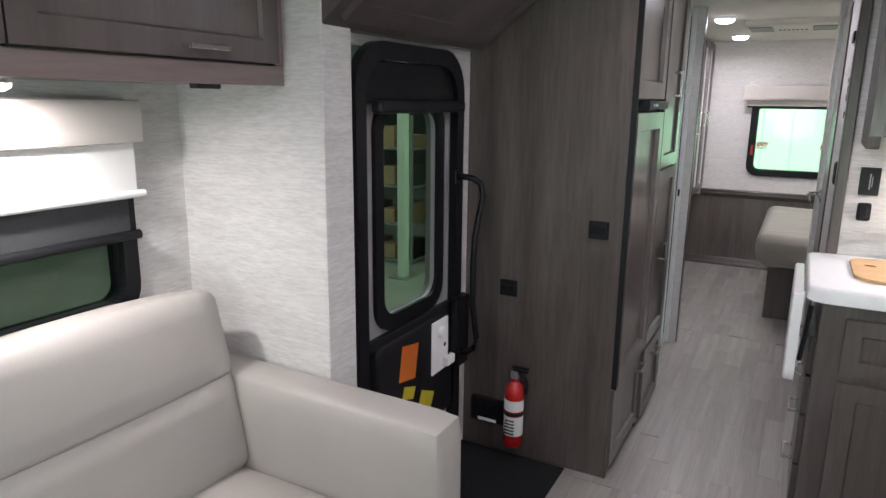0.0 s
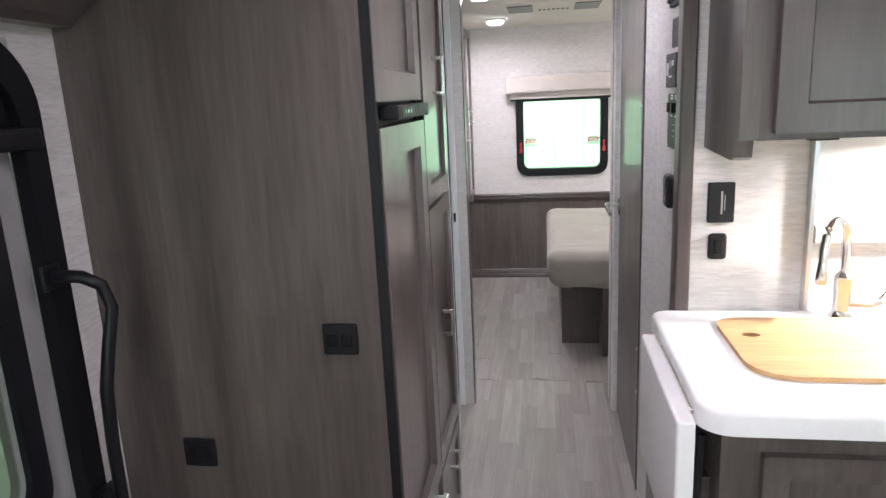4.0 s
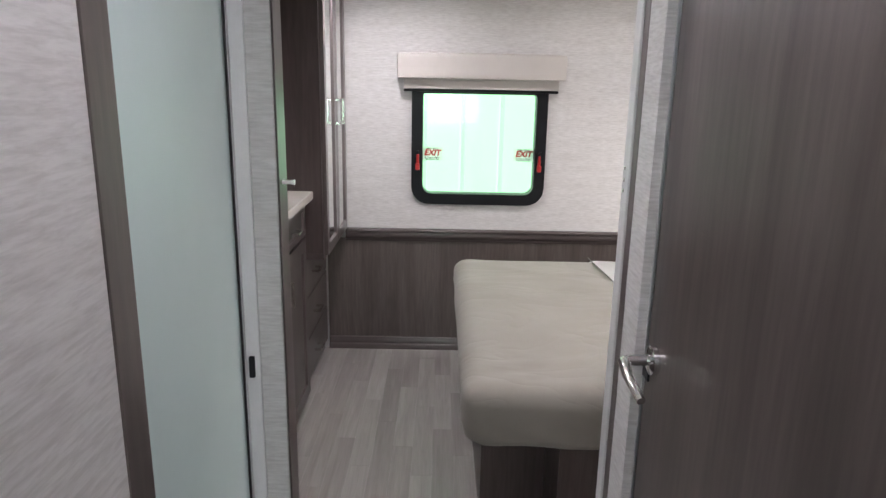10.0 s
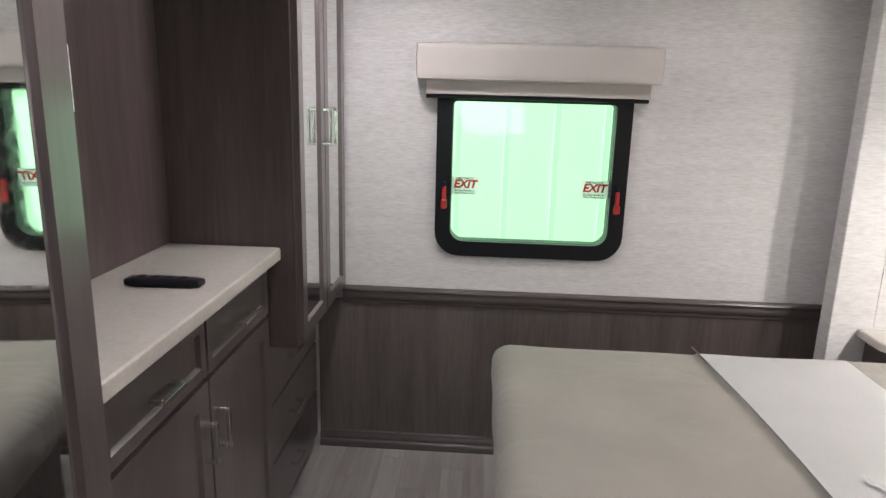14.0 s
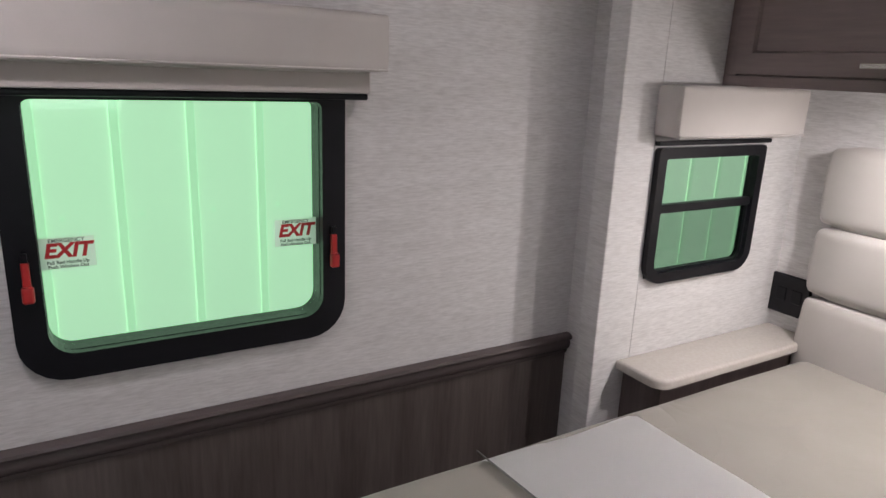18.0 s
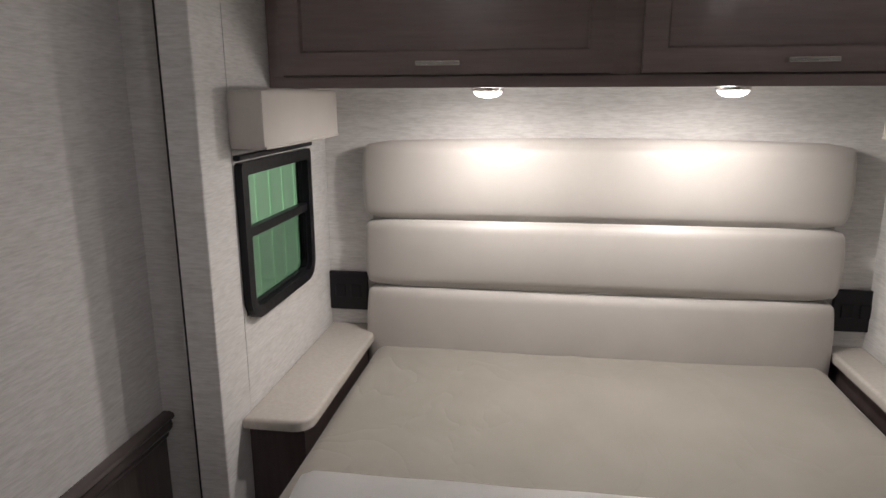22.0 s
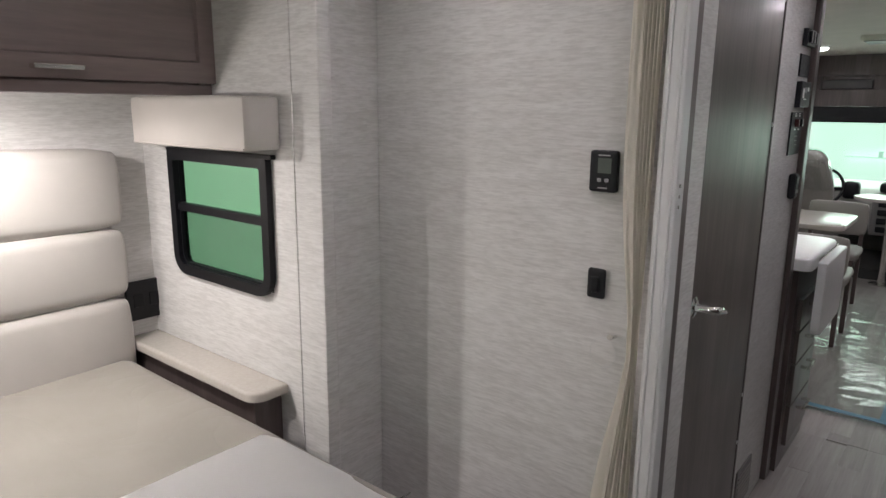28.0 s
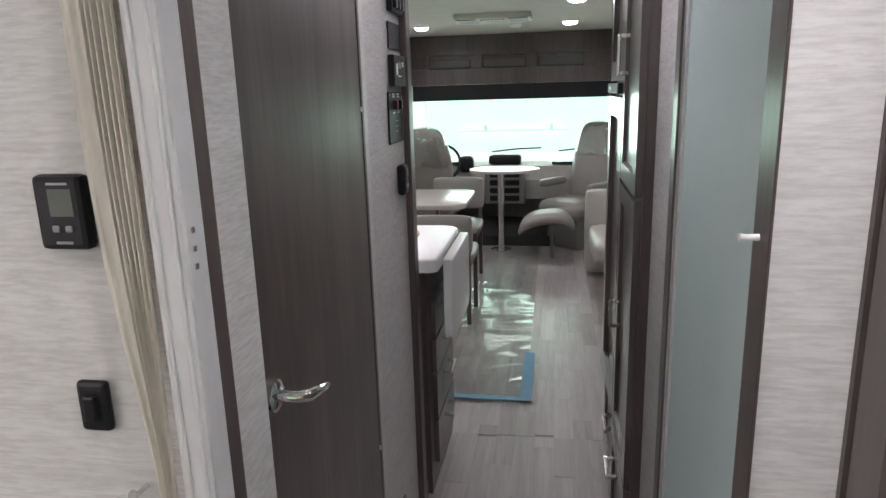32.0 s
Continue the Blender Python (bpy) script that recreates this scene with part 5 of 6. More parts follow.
entry_door()
gh = thing("grab_handle", -0.10, -4.5, 0.5, "black curved grab rail beside the entry door", "grab handle")
part("rail", tube([(-0.083, -4.545, 1.262), (-0.05, -4.548, 1.266), (-0.015, -4.54, 1.262), (0.012, -4.522, 1.24), (0.022, -4.512, 1.19), (0.014, -4.532, 1.11), (0.006, -4.550, 1.02), (0.004, -4.556, 0.90), (0.006, -4.560, 0.75), (0.014, -4.55, 0.65), (0.020, -4.54, 0.59), (0.010, -4.545, 0.545), (-0.02, -4.55, 0.522), (-0.083, -4.553, 0.515)], 0.0135, 14), M_BLACKFRAME, gh, "", True)
for z in (1.264, 0.515):
    part("flange", box(-0.0838, -0.074, -4.572, -4.522, z - 0.026, z + 0.026, bevel=0.004), M_BLACKFRAME, gh)


# ---- sofa bay ----
def sofa():
    s = thing("sofa", -0.1, -6.3, 0.0, "cream leatherette sofa with padded arms", "sofa")
    part("frame", boxes((-0.58, 0.36, -7.28, -5.42, 0.04, 0.30), bevel=0.01), M_LEATHER, s)
    for a, b in ((-6.345, -5.572), (-7.15, -6.35)):
        part("seat_cushion", cushion(-0.40, 0.40 if a > -7 else 0.50, a, b, 0.29, 0.46, 0.05, 0.018, 10), M_LEATHER, s, "padded seat cushion", True)
    for a, b in ((-6.345, -5.548), (-7.15, -6.35)):
        bm = cushion(-0.13, 0.13, a, b, -0.285, 0.285, 0.045, 0.02, 16)
        for v in bm.verts:
            if abs(v.co.z - 0.02) < 0.03:
                v.co.x -= 0.012 if v.co.x > 0 else 0
        bm.transform(Matrix.Translation((-0.44, 0, 0.700)) @ Matrix.Rotation(radians(-13), 4, "Y"))
        bk = part("back_cushion", bm, M_LEATHER, s, "padded back cushion with a stitched seam", True)
        sm = bmesh.new()
        add_tube(sm, [(0.124 + 0.017 * (1 - (2 * k / 12 - 1) ** 2), a + 0.03 + (b - a - 0.06) * k / 12, 0.02) for k in range(13)], 0.0035, 6)
        sm.transform(Matrix.Translation((-0.44, 0, 0.700)) @ Matrix.Rotation(radians(-13), 4, "Y"))
        part("seam", sm, M_LEATHER_D, bk, "stitched seam")
    for a, b in ((-5.568, -5.416), (-7.29, -7.145)):
        bm = cushion(-0.60, 0.40 if a > -7 else 0.53, a, b, 0.03, 0.727, 0.030, 0.008, 12)
        for v in bm.verts:
            if v.co.z > 0.5:
                v.co.z += 0.012 * max(0, (-0.1 - v.co.x)) / 0.5
        part("armrest", bm, M_LEATHER, s, "padded armrest", True)


sofa()


def bay_cabinet():
    c = thing("overhead_cabinet", -0.4, -6.5, 1.60, "grey-brown overhead cabinet above the sofa", "cabinet")
    part("body", boxes((BAY + 0.001, -0.222, -7.59, -5.416, 1.605, CEIL - 0.002)), M_DOOR, c)
    part("face_frame", boxes((-0.2215, -0.202, -7.58, -5.416, 1.60, 1.655), (-0.2215, -0.202, -5.45, -5.416, 1.655, CEIL - 0.003), bevel=0.002), M_DOOR_H_LIT, c, "face frame")
    for a, b in ((-6.185, -5.455), (-6.90, -6.19), (-7.57, -6.905)):
        d = shaker(c, "x", a, b, 1.66, 2.10, -0.2015, 1, M_DOOR, 0.06)
        pull(d, "x", (a + b) / 2 + 0.09, 1.685, -0.1815, 0.12, False, 1)
    part("catch", boxes((-0.27, -0.24, -5.70, -5.62, 1.588, 1.6045), bevel=0.003), M_BLACK, c, "small black catch")


bay_cabinet()
l = thing("cabinet_lamp", -0.47, -6.08, 1.58, "lit round puck lamp under the overhead cabinet", "lamp")
part("body", lathe(-0.47, -6.08, [(0.05, 0.0), (0.05, -0.010), (0.046, -0.014)], 28, base=1.6045), M_CHROME, l, "", True)
part("lens", lathe(-0.47, -6.08, [(0.045, -0.0145), (0.042, -0.022), (0.028, -0.030), (0.001, -0.034)], 28, base=1.6045), M_LENS, l, "glowing dome lens", True)
bl = thing("roller_blind", BAY + 0.04, -6.2, 1.28, "white roller blind half lowered over the sofa window", "blind")
part("valance_board", cushion(BAY + 0.001, BAY + 0.075, -7.0, -5.60, 1.43, 1.56, 0.015, 0.0, 6), M_VALANCE, bl, "padded valance board", True)
part("fabric", box(BAY + 0.045, BAY + 0.049, -6.98, -5.625, 1.285, 1.435), M_BLIND, bl)
part("hem_bar", tube([(BAY + 0.047, -6.98, 1.28), (BAY + 0.047, -5.60, 1.28)], 0.012, 12), M_WHITE, bl, "white hem bar", True)
bl2 = thing("night_blind", BAY + 0.03, -6.2, 1.18, "dark blind bar below the white blind", "blind")
part("fabric", box(BAY + 0.026, BAY + 0.029, -6.96, -5.645, 1.16, 1.33), plain("charcoal_blind", (0.035, 0.037, 0.04), 0.8), bl2)
part("hem_bar", tube([(BAY + 0.035, -6.98, 1.155), (BAY + 0.035, -5.62, 1.155)], 0.015, 12), M_BLACK, bl2, "black hem bar", True)


def door_cabinet():
    c = thing("overhead_cabinet", 0.05, -4.9, 1.76, "dark wood cabinet with a slanted front above the entry door", "cabinet")
    prof = [(-0.119, 1.765), (-0.07, 1.765), (-0.05, 1.785), (0.40, CEIL - 0.002), (-0.119, CEIL - 0.002)]
    bm = bmesh.new()
    slab(bm, prof, PY - 0.001, -5.408, lambda u, v, w: (u, w, v))
    part("body", bm, M_DOOR, c)
    dx, dz = 0.45, 0.343
    ln = math.hypot(dx, dz)
    m = Matrix.Translation((-0.047, 0, 1.7875)) @ Matrix.Rotation(math.atan2(dx, dz), 4, "Y")
    p = bmesh.new()
    o = rr(-5.36, PY - 0.06, 0.01, ln - 0.03, 0.003, 2)
    i = rr(-5.29, PY - 0.13, 0.08, ln - 0.10, 0.003, 2)
    ring(p, o, i, 0.0, 0.02, lambda u, v, w: (w, u, v))
    slab(p, i, 0.0, 0.009, lambda u, v, w: (w, u, v))
    p.transform(m)
    part("door", p, M_DOOR, c, "slanted panelled door")


door_cabinet()
tg = thing("red_tag", -0.062, -5.30, 1.80, "small red tag on the bay flange near the door", "tag")
part("tag", box(-0.0672, -0.062, -5.30, -5.285, 1.80, 1.86, bevel=0.002), M_REDPLASTIC, tg)
part("strap", box(-0.0672, -0.064, -5.296, -5.289, 1.8605, 1.885), M_BLACK, tg)

# ---- kitchen ----
KF, KL = -4.50, 1.205
def kitchen():
    c = thing("kitchen_cabinet", 1.75, -4.2, 0.0, "grey-brown kitchen base cabinet with drawers facing the aisle", "cabinet")
    part("body", boxes((1.275, 2.335, KF + 0.055, -3.93, 0.06, 0.925)), M_PANEL, c)
    part("toe_kick", boxes((1.32, 2.335, KF + 0.10, -3.93, 0.0, 0.0598)), M_BLACK, c)
    part("face_frame", boxes((1.255, 2.335, KF + 0.035, KF + 0.0545, 0.03, 0.926), bevel=0.002), M_PANEL, c)
    for a, b in ((1.33, 1.83), (1.84, 2.32)):
        shaker(c, "y", a, b, 0.69, 0.88, KF + 0.0345, -1, M_PANEL, 0.05, name="false_drawer")
        shaker(c, "y", a, b, 0.07, 0.66, KF + 0.0345, -1, M_PANEL, 0.06)
    part("corner_stile", boxes((1.255, 1.2745, KF + 0.056, -3.93, 0.0, 0.926)), M_DARKWOOD, c)
    for z0, z1 in ((0.10, 0.285), (0.295, 0.48), (0.49, 0.63), (0.64, 0.78)):
        f = flat_front(c, "x", -4.40, -4.0, z0, z1, 1.2545, -1, M_PANEL, 0.018, "drawer")
        pull(f, "x", -4.20, z1 - 0.045, 1.2365, 0.13, False, -1)


kitchen()
lp = rr(KL, 2.335, KF, -3.8865, (0.07, 0.004, 0.004, 0.035), 8)
solid("kitchen_countertop", slab(bmesh.new(), lp, 0.928, 0.98, MAP("z"), 0.012), M_WHITE, (1.77, -4.2, 0.928), "white solid-surface countertop with rounded corners", "countertop", smooth=True)
lf = thing("counter_leaf", 1.18, -4.25, 0.625, "white hinged countertop leaf folded down beside the counter", "countertop")
part("leaf", slab(bmesh.new(), rr(-4.49, -4.0, 0.625, 0.95, (0.05, 0.05, 0.006, 0.006), 8), 1.20, 1.165, MAP("x"), 0.008), M_WHITE, lf, "", True)
hg = bmesh.new()
for k in range(26):
    add_box(hg, 1.196, 1.204, -4.455 + k * 0.0165, -4.442 + k * 0.0165, 0.950, 0.962, bevel=0.0015)
part("piano_hinge", hg, M_CHROME, lf, "long nickel hinge")
part("brace", tube([(1.225, -4.44, 0.90), (1.218, -4.44, 0.78), (1.21, -4.44, 0.70)], 0.008, 8), M_BLACK, lf, "black folding brace")
cb = thing("cutting_board", 1.75, -4.16, 0.98, "light maple sink cover board with a finger hole", "cutting board")
ob_ = rr(1.345, 2.15, -4.36, -3.985, (0.09, 0.09, 0.06, 0.06), 8)
hole = [(1.405 + 0.021 * math.cos(2 * math.pi * k / len(ob_) + math.pi * 1.25), -4.115 + 0.014 * math.sin(2 * math.pi * k / len(ob_) + math.pi * 1.25)) for k in range(len(ob_))]
part("board", ring(bmesh.new(), ob_, hole, 0.9805, 0.992, MAP("z")), M_BOARD, cb)
part("finger_hole", slab(bmesh.new(), hole, 0.9803, 0.982, MAP("z")), M_BLACK, cb, "dark finger hole")


def faucet():
    x, y = 1.673, -3.945
    f = thing("faucet", x, y, 0.98, "brushed nickel gooseneck kitchen faucet with side lever", "faucet")
    part("base", lathe(x, y, [(0.030, 0.0), (0.028, 0.012), (0.021, 0.02), (0.021, 0.075), (0.024, 0.085), (0.024, 0.11), (0.014, 0.122)], 24, base=0.9802), M_CHROME, f, "", True)
    pts = [(x, y, 1.085), (x, y, 1.16)] + [(x - 0.040 * (1 - math.cos(a)), y - 0.035 * (1 - math.cos(a)), 1.17 + 0.075 * math.sin(a)) for a in [k / 12 * math.pi * 0.98 for k in range(1, 13)]] + [(x - 0.081, y - 0.071, 1.13)]
    part("spout", tube(pts, 0.012, 14), M_CHROME, f, "curved spout", True)
    part("spray_head", tube([(x - 0.081, y - 0.071, 1.145), (x - 0.083, y - 0.073, 1.105), (x - 0.083, y - 0.073, 1.09)], [0.013, 0.016, 0.013], 14), M_CHROME, f, "spray head", True)
    part("lever", tube([(x, y, 1.02), (x + 0.06, y - 0.01, 1.02), (x + 0.085, y - 0.012, 1.025), (x + 0.10, y - 0.012, 1.06), (x + 0.105, y - 0.012, 1.08)], [0.016, 0.016, 0.012, 0.007, 0.006], 12), M_CHROME, f, "side lever", True)


faucet()


def kitchen_upper():
    c = thing("kitchen_wall_cabinet", 1.8, -4.1, 1.42, "dark grey-brown kitchen wall cabinet", "cabinet")
    bm = bmesh.new()
    prof = [(-3.8665, 1.424), (-4.125, 1.414), (-4.15, 1.422), (-4.155, 1.462), (-4.185, 1.462), (-4.185, CEIL - 0.002), (-3.8665, CEIL - 0.002)]
    slab(bm, prof, 1.335, 1.374, lambda u, v, w: (w, u, v))
    part("side_panel", bm, M_PANEL, c, "dark wood end panel with a stepped foot")
    part("body", boxes((1.3745, 2.335, -4.18, -3.886, 1.46, CEIL - 0.002)), M_DARKWOOD, c)
    for a, b in ((1.402, 1.86), (1.87, 2.32)):
        shaker(c, "y", a, b, 1.475, 2.10, -4.1855, -1, M_DOOR, 0.06)
    part("catch", boxes((1.50, 1.56, -4.13, -4.10, 1.452, 1.4595), bevel=0.002), M_BLACK, c)


kitchen_upper()
l = thing("cabinet_lamp", 1.95, -4.06, 1.43, "lit round puck lamp under the kitchen wall cabinet", "lamp")
part("body", lathe(1.95, -4.06, [(0.05, 0.0), (0.05, -0.010), (0.046, -0.014)], 28, base=1.4595), M_CHROME, l, "", True)
part("lens", lathe(1.95, -4.06, [(0.045, -0.0145), (0.042, -0.022), (0.028, -0.030), (0.001, -0.034)], 28, base=1.4595), M_LENS, l, "glowing dome lens", True)
setting("trim_splash_edge", box(1.60, 1.612, -3.894, -3.8655, 0.9805, 1.459), M_ALU, "satin metal edge strip on the splashback", "trim")
kb = thing("kitchen_blind", 1.97, -3.87, 1.2, "white roller blind above a greige window ledge", "blind")
part("fabric", box(1.613, 2.33, -3.873, -3.8655, 1.215, 1.458), M_BLIND, kb)
part("ledge", box(1.613, 2.33, -3.90, -3.8655, 1.165, 1.214, bevel=0.004), M_VALANCE, kb, "greige padded ledge")

pn = thing("monitor_plate", 1.383, -3.866, 1.22, "black wall plate with pale lettering on the splashback", "control plate")
part("plate", box(1.349, 1.417, -3.879, -3.8655, 1.222, 1.330, bevel=0.003), M_BLACK, pn)
part("label_bar", box(1.381, 1.386, -3.8802, -3.8788, 1.245, 1.307), M_GREY, pn, "pale unreadable lettering bar")
part("label_bar", box(1.390, 1.3925, -3.8802, -3.8788, 1.255, 1.297), M_GREY, pn, "pale unreadable lettering bar")
sw = thing("light_switch", 1.378, -3.866, 1.12, "black rocker switch on the splashback", "switch")
part("plate", box(1.354, 1.402, -3.881, -3.8655, 1.12, 1.192, bevel=0.009), M_BLACK, sw)
part("rocker", box(1.367, 1.389, -3.889, -3.8805, 1.135, 1.177, bevel=0.004), M_BLACKFRAME, sw)


# ---- dinette and cab ----
def dinette():
    t = thing("dinette_table", 1.85, -6.2, 0.0, "pale dinette table with a rounded corner", "table")
    part("tabletop", slab(bmesh.new(), rr(1.40, 2.335, -6.79, -6.05, (0.10, 0.004, 0.004, 0.10), 8), 0.765, 0.80, MAP("z"), 0.01), M_SHELF, t, "", True)
    part("leg", tube([(2.0, -6.4, 0.005), (2.0, -6.4, 0.765)], 0.035, 16), M_CHROME, t, "round pedestal leg", True)
    part("foot", lathe(2.0, -6.4, [(0.16, 0.002), (0.16, 0.012), (0.04, 0.03)], 24), M_CHROME, t, "", True)


dinette()


def chair(x, y, turn, label, top=0.84):
    c = thing("dining_chair", x, y, 0.0, label, "chair", "dinette chairs")
    part("seat", cushion(x - 0.21, x + 0.21, y - 0.21, y + 0.21, 0.43, 0.50, 0.03, 0.012, 8), M_LEATHER_D, c, "padded seat", True)
    part("backrest", cushion(x - 0.21, x + 0.21, y + 0.165, y + 0.22, top - 0.26, top, 0.02, 0.008, 8), M_LEATHER_D, c, "padded backrest", True)
    for sx in (-0.185, 0.185):
        part("rear_leg", boxes((x + sx - 0.015, x + sx + 0.015, y + 0.175, y + 0.205, 0.0, top - 0.02), bevel=0.004), M_DARKWOOD, c, "dark wood leg")
        part("front_leg", boxes((x + sx - 0.015, x + sx + 0.015, y - 0.205, y - 0.175, 0.0, 0.44), bevel=0.004), M_DARKWOOD, c, "dark wood leg")
        part("side_rail", boxes((x + sx - 0.010, x + sx + 0.010, y - 0.175, y + 0.175, 0.39, 0.43), bevel=0.003), M_DARKWOOD, c)
    c.rotation_euler = (0, 0, radians(turn))


chair(1.54, -6.08, 0, "folding dining chair with greige seat at the dinette table", 0.755)
chair(1.60, -6.98, 180, "folding dining chair with greige seat behind the dinette table")

rt = thing("round_table", 1.28, -8.12, 0.0, "pale oval pedestal table between the front seats", "table")
bm = bmesh.new()
slab(bm, [(1.28 + 0.345 * math.cos(2 * math.pi * k / 40), -8.14 + 0.26 * math.sin(2 * math.pi * k / 40)) for k in range(40)], 0.775, 0.802, MAP("z"), 0.008)
part("tabletop", bm, M_SHELF, rt, "", True)
part("pedestal", tube([(1.308, -8.06, 0.004), (1.308, -8.06, 0.775)], 0.033, 18), M_CHROME, rt, "round metal pedestal", True)
part("foot", lathe(1.308, -8.06, [(0.10, 0.003), (0.10, 0.010), (0.038, 0.024)], 24), M_CHROME, rt, "", True)


def cab_seat(x, y, turn, label):
    s = thing("captain_seat", x, y, 0.0, label, "seat", "front seats")
    part("pedestal", boxes((x - 0.19, x + 0.19, y - 0.2, y + 0.18, 0.0, 0.30), bevel=0.01), M_DASH, s, "dark seat pedestal")
    part("seat_cushion", cushion(x - 0.26, x + 0.26, y - 0.27, y + 0.27, 0.30, 0.47, 0.07, 0.02, 10), M_LEATHER_D, s, "padded seat", True)
    bm = cushion(-0.25, 0.25, -0.08, 0.08, 0.0, 0.81, 0.075, 0.02, 12)
    for v in bm.verts:
        k = max(0, (v.co.z - 0.42) / 0.39)
        v.co.x *= 1 - 0.30 * k * k
    bm.transform(Matrix.Translation((x, y - 0.25, 0.40)) @ Matrix.Rotation(radians(12), 4, "X"))
    b = part("backrest", bm, M_LEATHER_D, s, "padded backrest with head section", True)
    fm = cushion(-0.235, 0.235, -0.092, 0.092, 0.42, 0.822, 0.07, 0.02, 10)
    for v in fm.verts:
        k = max(0, (v.co.z - 0.42) / 0.39)
        v.co.x *= 1.03 - 0.30 * k * k
        v.co += 0.008 * noise.noise_vector(v.co * 14)
    fm.transform(Matrix.Translation((x, y - 0.25, 0.40)) @ Matrix.Rotation(radians(12), 4, "X"))
    part("plastic_cover", fm, M_FILM, b, "clear wrinkled plastic cover", True)
    for sx in (-0.30, 0.30):
        part("armrest", cushion(x + sx - 0.035, x + sx + 0.035, y - 0.22, y + 0.16, 0.58, 0.66, 0.03, 0, 6), M_LEATHER_D, s, "padded armrest", True)
    s.rotation_euler = (0, 0, radians(turn))
    return s


cab_seat(2.03, -8.35, 178, "driver's captain seat in greige leatherette with a plastic cover")
cab_seat(0.60, -8.30, -40, "passenger captain seat turned inward with a plastic cover")
ot = thing("footrest", 0.72, -7.72, 0.0, "raised greige padded footrest of the passenger seat", "footrest")
fr_ = cushion(-0.25, 0.25, -0.17, 0.17, -0.05, 0.05, 0.045, 0.012, 10)
for v in fr_.verts:
    v.co.z -= 0.10 * abs(v.co.x / 0.25) ** 3 + 0.02 * v.co.x / 0.25
fr_.transform(Matrix.Translation((0.86, -7.72, 0.40)))
part("cushion", fr_, M_LEATHER_D, ot, "", True)
part("support", tube([(0.80, -7.72, 0.01), (0.82, -7.72, 0.36)], 0.02, 10), M_DASH, ot)


def dash():
    d = thing("dashboard", 1.2, -9.1, 0.0, "pale dashboard with a dark instrument hood below the windscreen", "dashboard")
    prof = [(-9.69, 0.10), (-9.30, 0.10), (-9.05, 0.36), (-8.82, 0.39), (-8.78, 0.60), (-8.80, 0.75), (-8.95, 0.79), (-9.69, 0.81)]
    bm = bmesh.new()
    slab(bm, prof, -0.11, 2.335, lambda u, v, w: (w, u, v))
    part("body", bm, M_DASHL, d)
    st = part("centre_console", boxes((1.105, 1.535, -8.86, -8.70, 0.345, 0.73), bevel=0.02), M_DASH, d, "grey centre console")
    for k in range(4):
        part("vent", box(1.16, 1.48, -8.705, -8.692, 0.385 + 0.085 * k, 0.445 + 0.085 * k, bevel=0.01), M_BLACK, st, "dark control row")
    part("instrument_hood", cushion(1.15, 1.50, -9.05, -8.80, 0.765, 0.872, 0.035, 0, 8), M_BLACK, d, "dark instrument hood", True)
    part("instrument_pod", cushion(1.66, 1.80, -8.82, -8.68, 0.70, 0.87, 0.03, 0.005, 8), M_BLACK, d, "black switch pod beside the wheel", True)
    for x0, x1 in ((0.25, 0.82), (1.82, 2.28)):
        part("vent_strip", box(x0, x1, -8.93, -8.80, 0.772, 0.79, bevel=0.004), M_BLACK, d, "dark demister slot")
    for x0 in (0.55, 0.30):
        part("pocket", box(x0, x0 + 0.14, -8.90, -8.84, 0.52, 0.57, bevel=0.006), M_BLACK, d)


dash()
stw = thing("steering_wheel", 1.95, -8.72, 0.75, "black steering wheel in front of the driver's seat", "steering wheel")
m = Matrix.Translation((2.01, -8.70, 0.80)) @ Matrix.Rotation(radians(-62), 4, "X")
bm = bmesh.new()
pts = [m @ Vector((0.21 * math.cos(2 * math.pi * k / 36), 0.21 * math.sin(2 * math.pi * k / 36), 0)) for k in range(37)]
add_tube(bm, pts, 0.016, 10)
part("rim", bm, M_BLACK, stw, "", True)
part("spokes", tube([m @ Vector((-0.2, 0, 0)), m @ Vector((0, 0, -0.02)), m @ Vector((0.2, 0, 0))], 0.013, 8), M_BLACK, stw)
part("column", tube([m @ Vector((0, 0, 0)), m @ Vector((0, 0, -0.22))], [0.05, 0.035], 14), M_BLACK, stw, "", True)

ws = thing("window_5", 1.15, -9.72, 0.79, "wide windscreen with wipers", "window", "", "structure")
pn_ = part("pane", box(-0.11, 2.335, -9.722, -9.716, 0.79, 1.68), M_CLEAR, ws, "clear windscreen")
pn_.visible_shadow = False
for x0, x1 in ((1.55, 0.95), (0.75, 0.15)):
    part("wiper", tube([(x0, -9.745, 0.82), ((x0 + x1) / 2, -9.745, 0.85), (x1, -9.745, 0.86)], 0.010, 8), M_BLACK, ws, "black wiper")
cc = thing("overhead_cabinet", 1.1, -9.1, 1.618, "dark wood overhead cabinet with three recesses above the windscreen", "cabinet")
bm = boxes((-0.119, 2.339, -9.69, -8.92, 1.618, CEIL - 0.002))
part("body", bm, M_DARKWOOD, cc)
xs = (0.50, 0.985, 1.09, 1.565, 1.68, 2.15)
part("face", boxes((-0.119, 2.339, -8.9195, -8.87, 1.618, 1.785), (-0.119, 2.339, -8.9195, -8.87, 1.925, CEIL - 0.003), (-0.119, xs[0], -8.9195, -8.87, 1.7855, 1.9245), (xs[1], xs[2], -8.9195, -8.87, 1.7855, 1.9245), (xs[3], xs[4], -8.9195, -8.87, 1.7855, 1.9245), (xs[5], 2.339, -8.9195, -8.87, 1.7855, 1.9245), bevel=0.002), M_DARKWOOD, cc, "dark wood face with cut-outs")
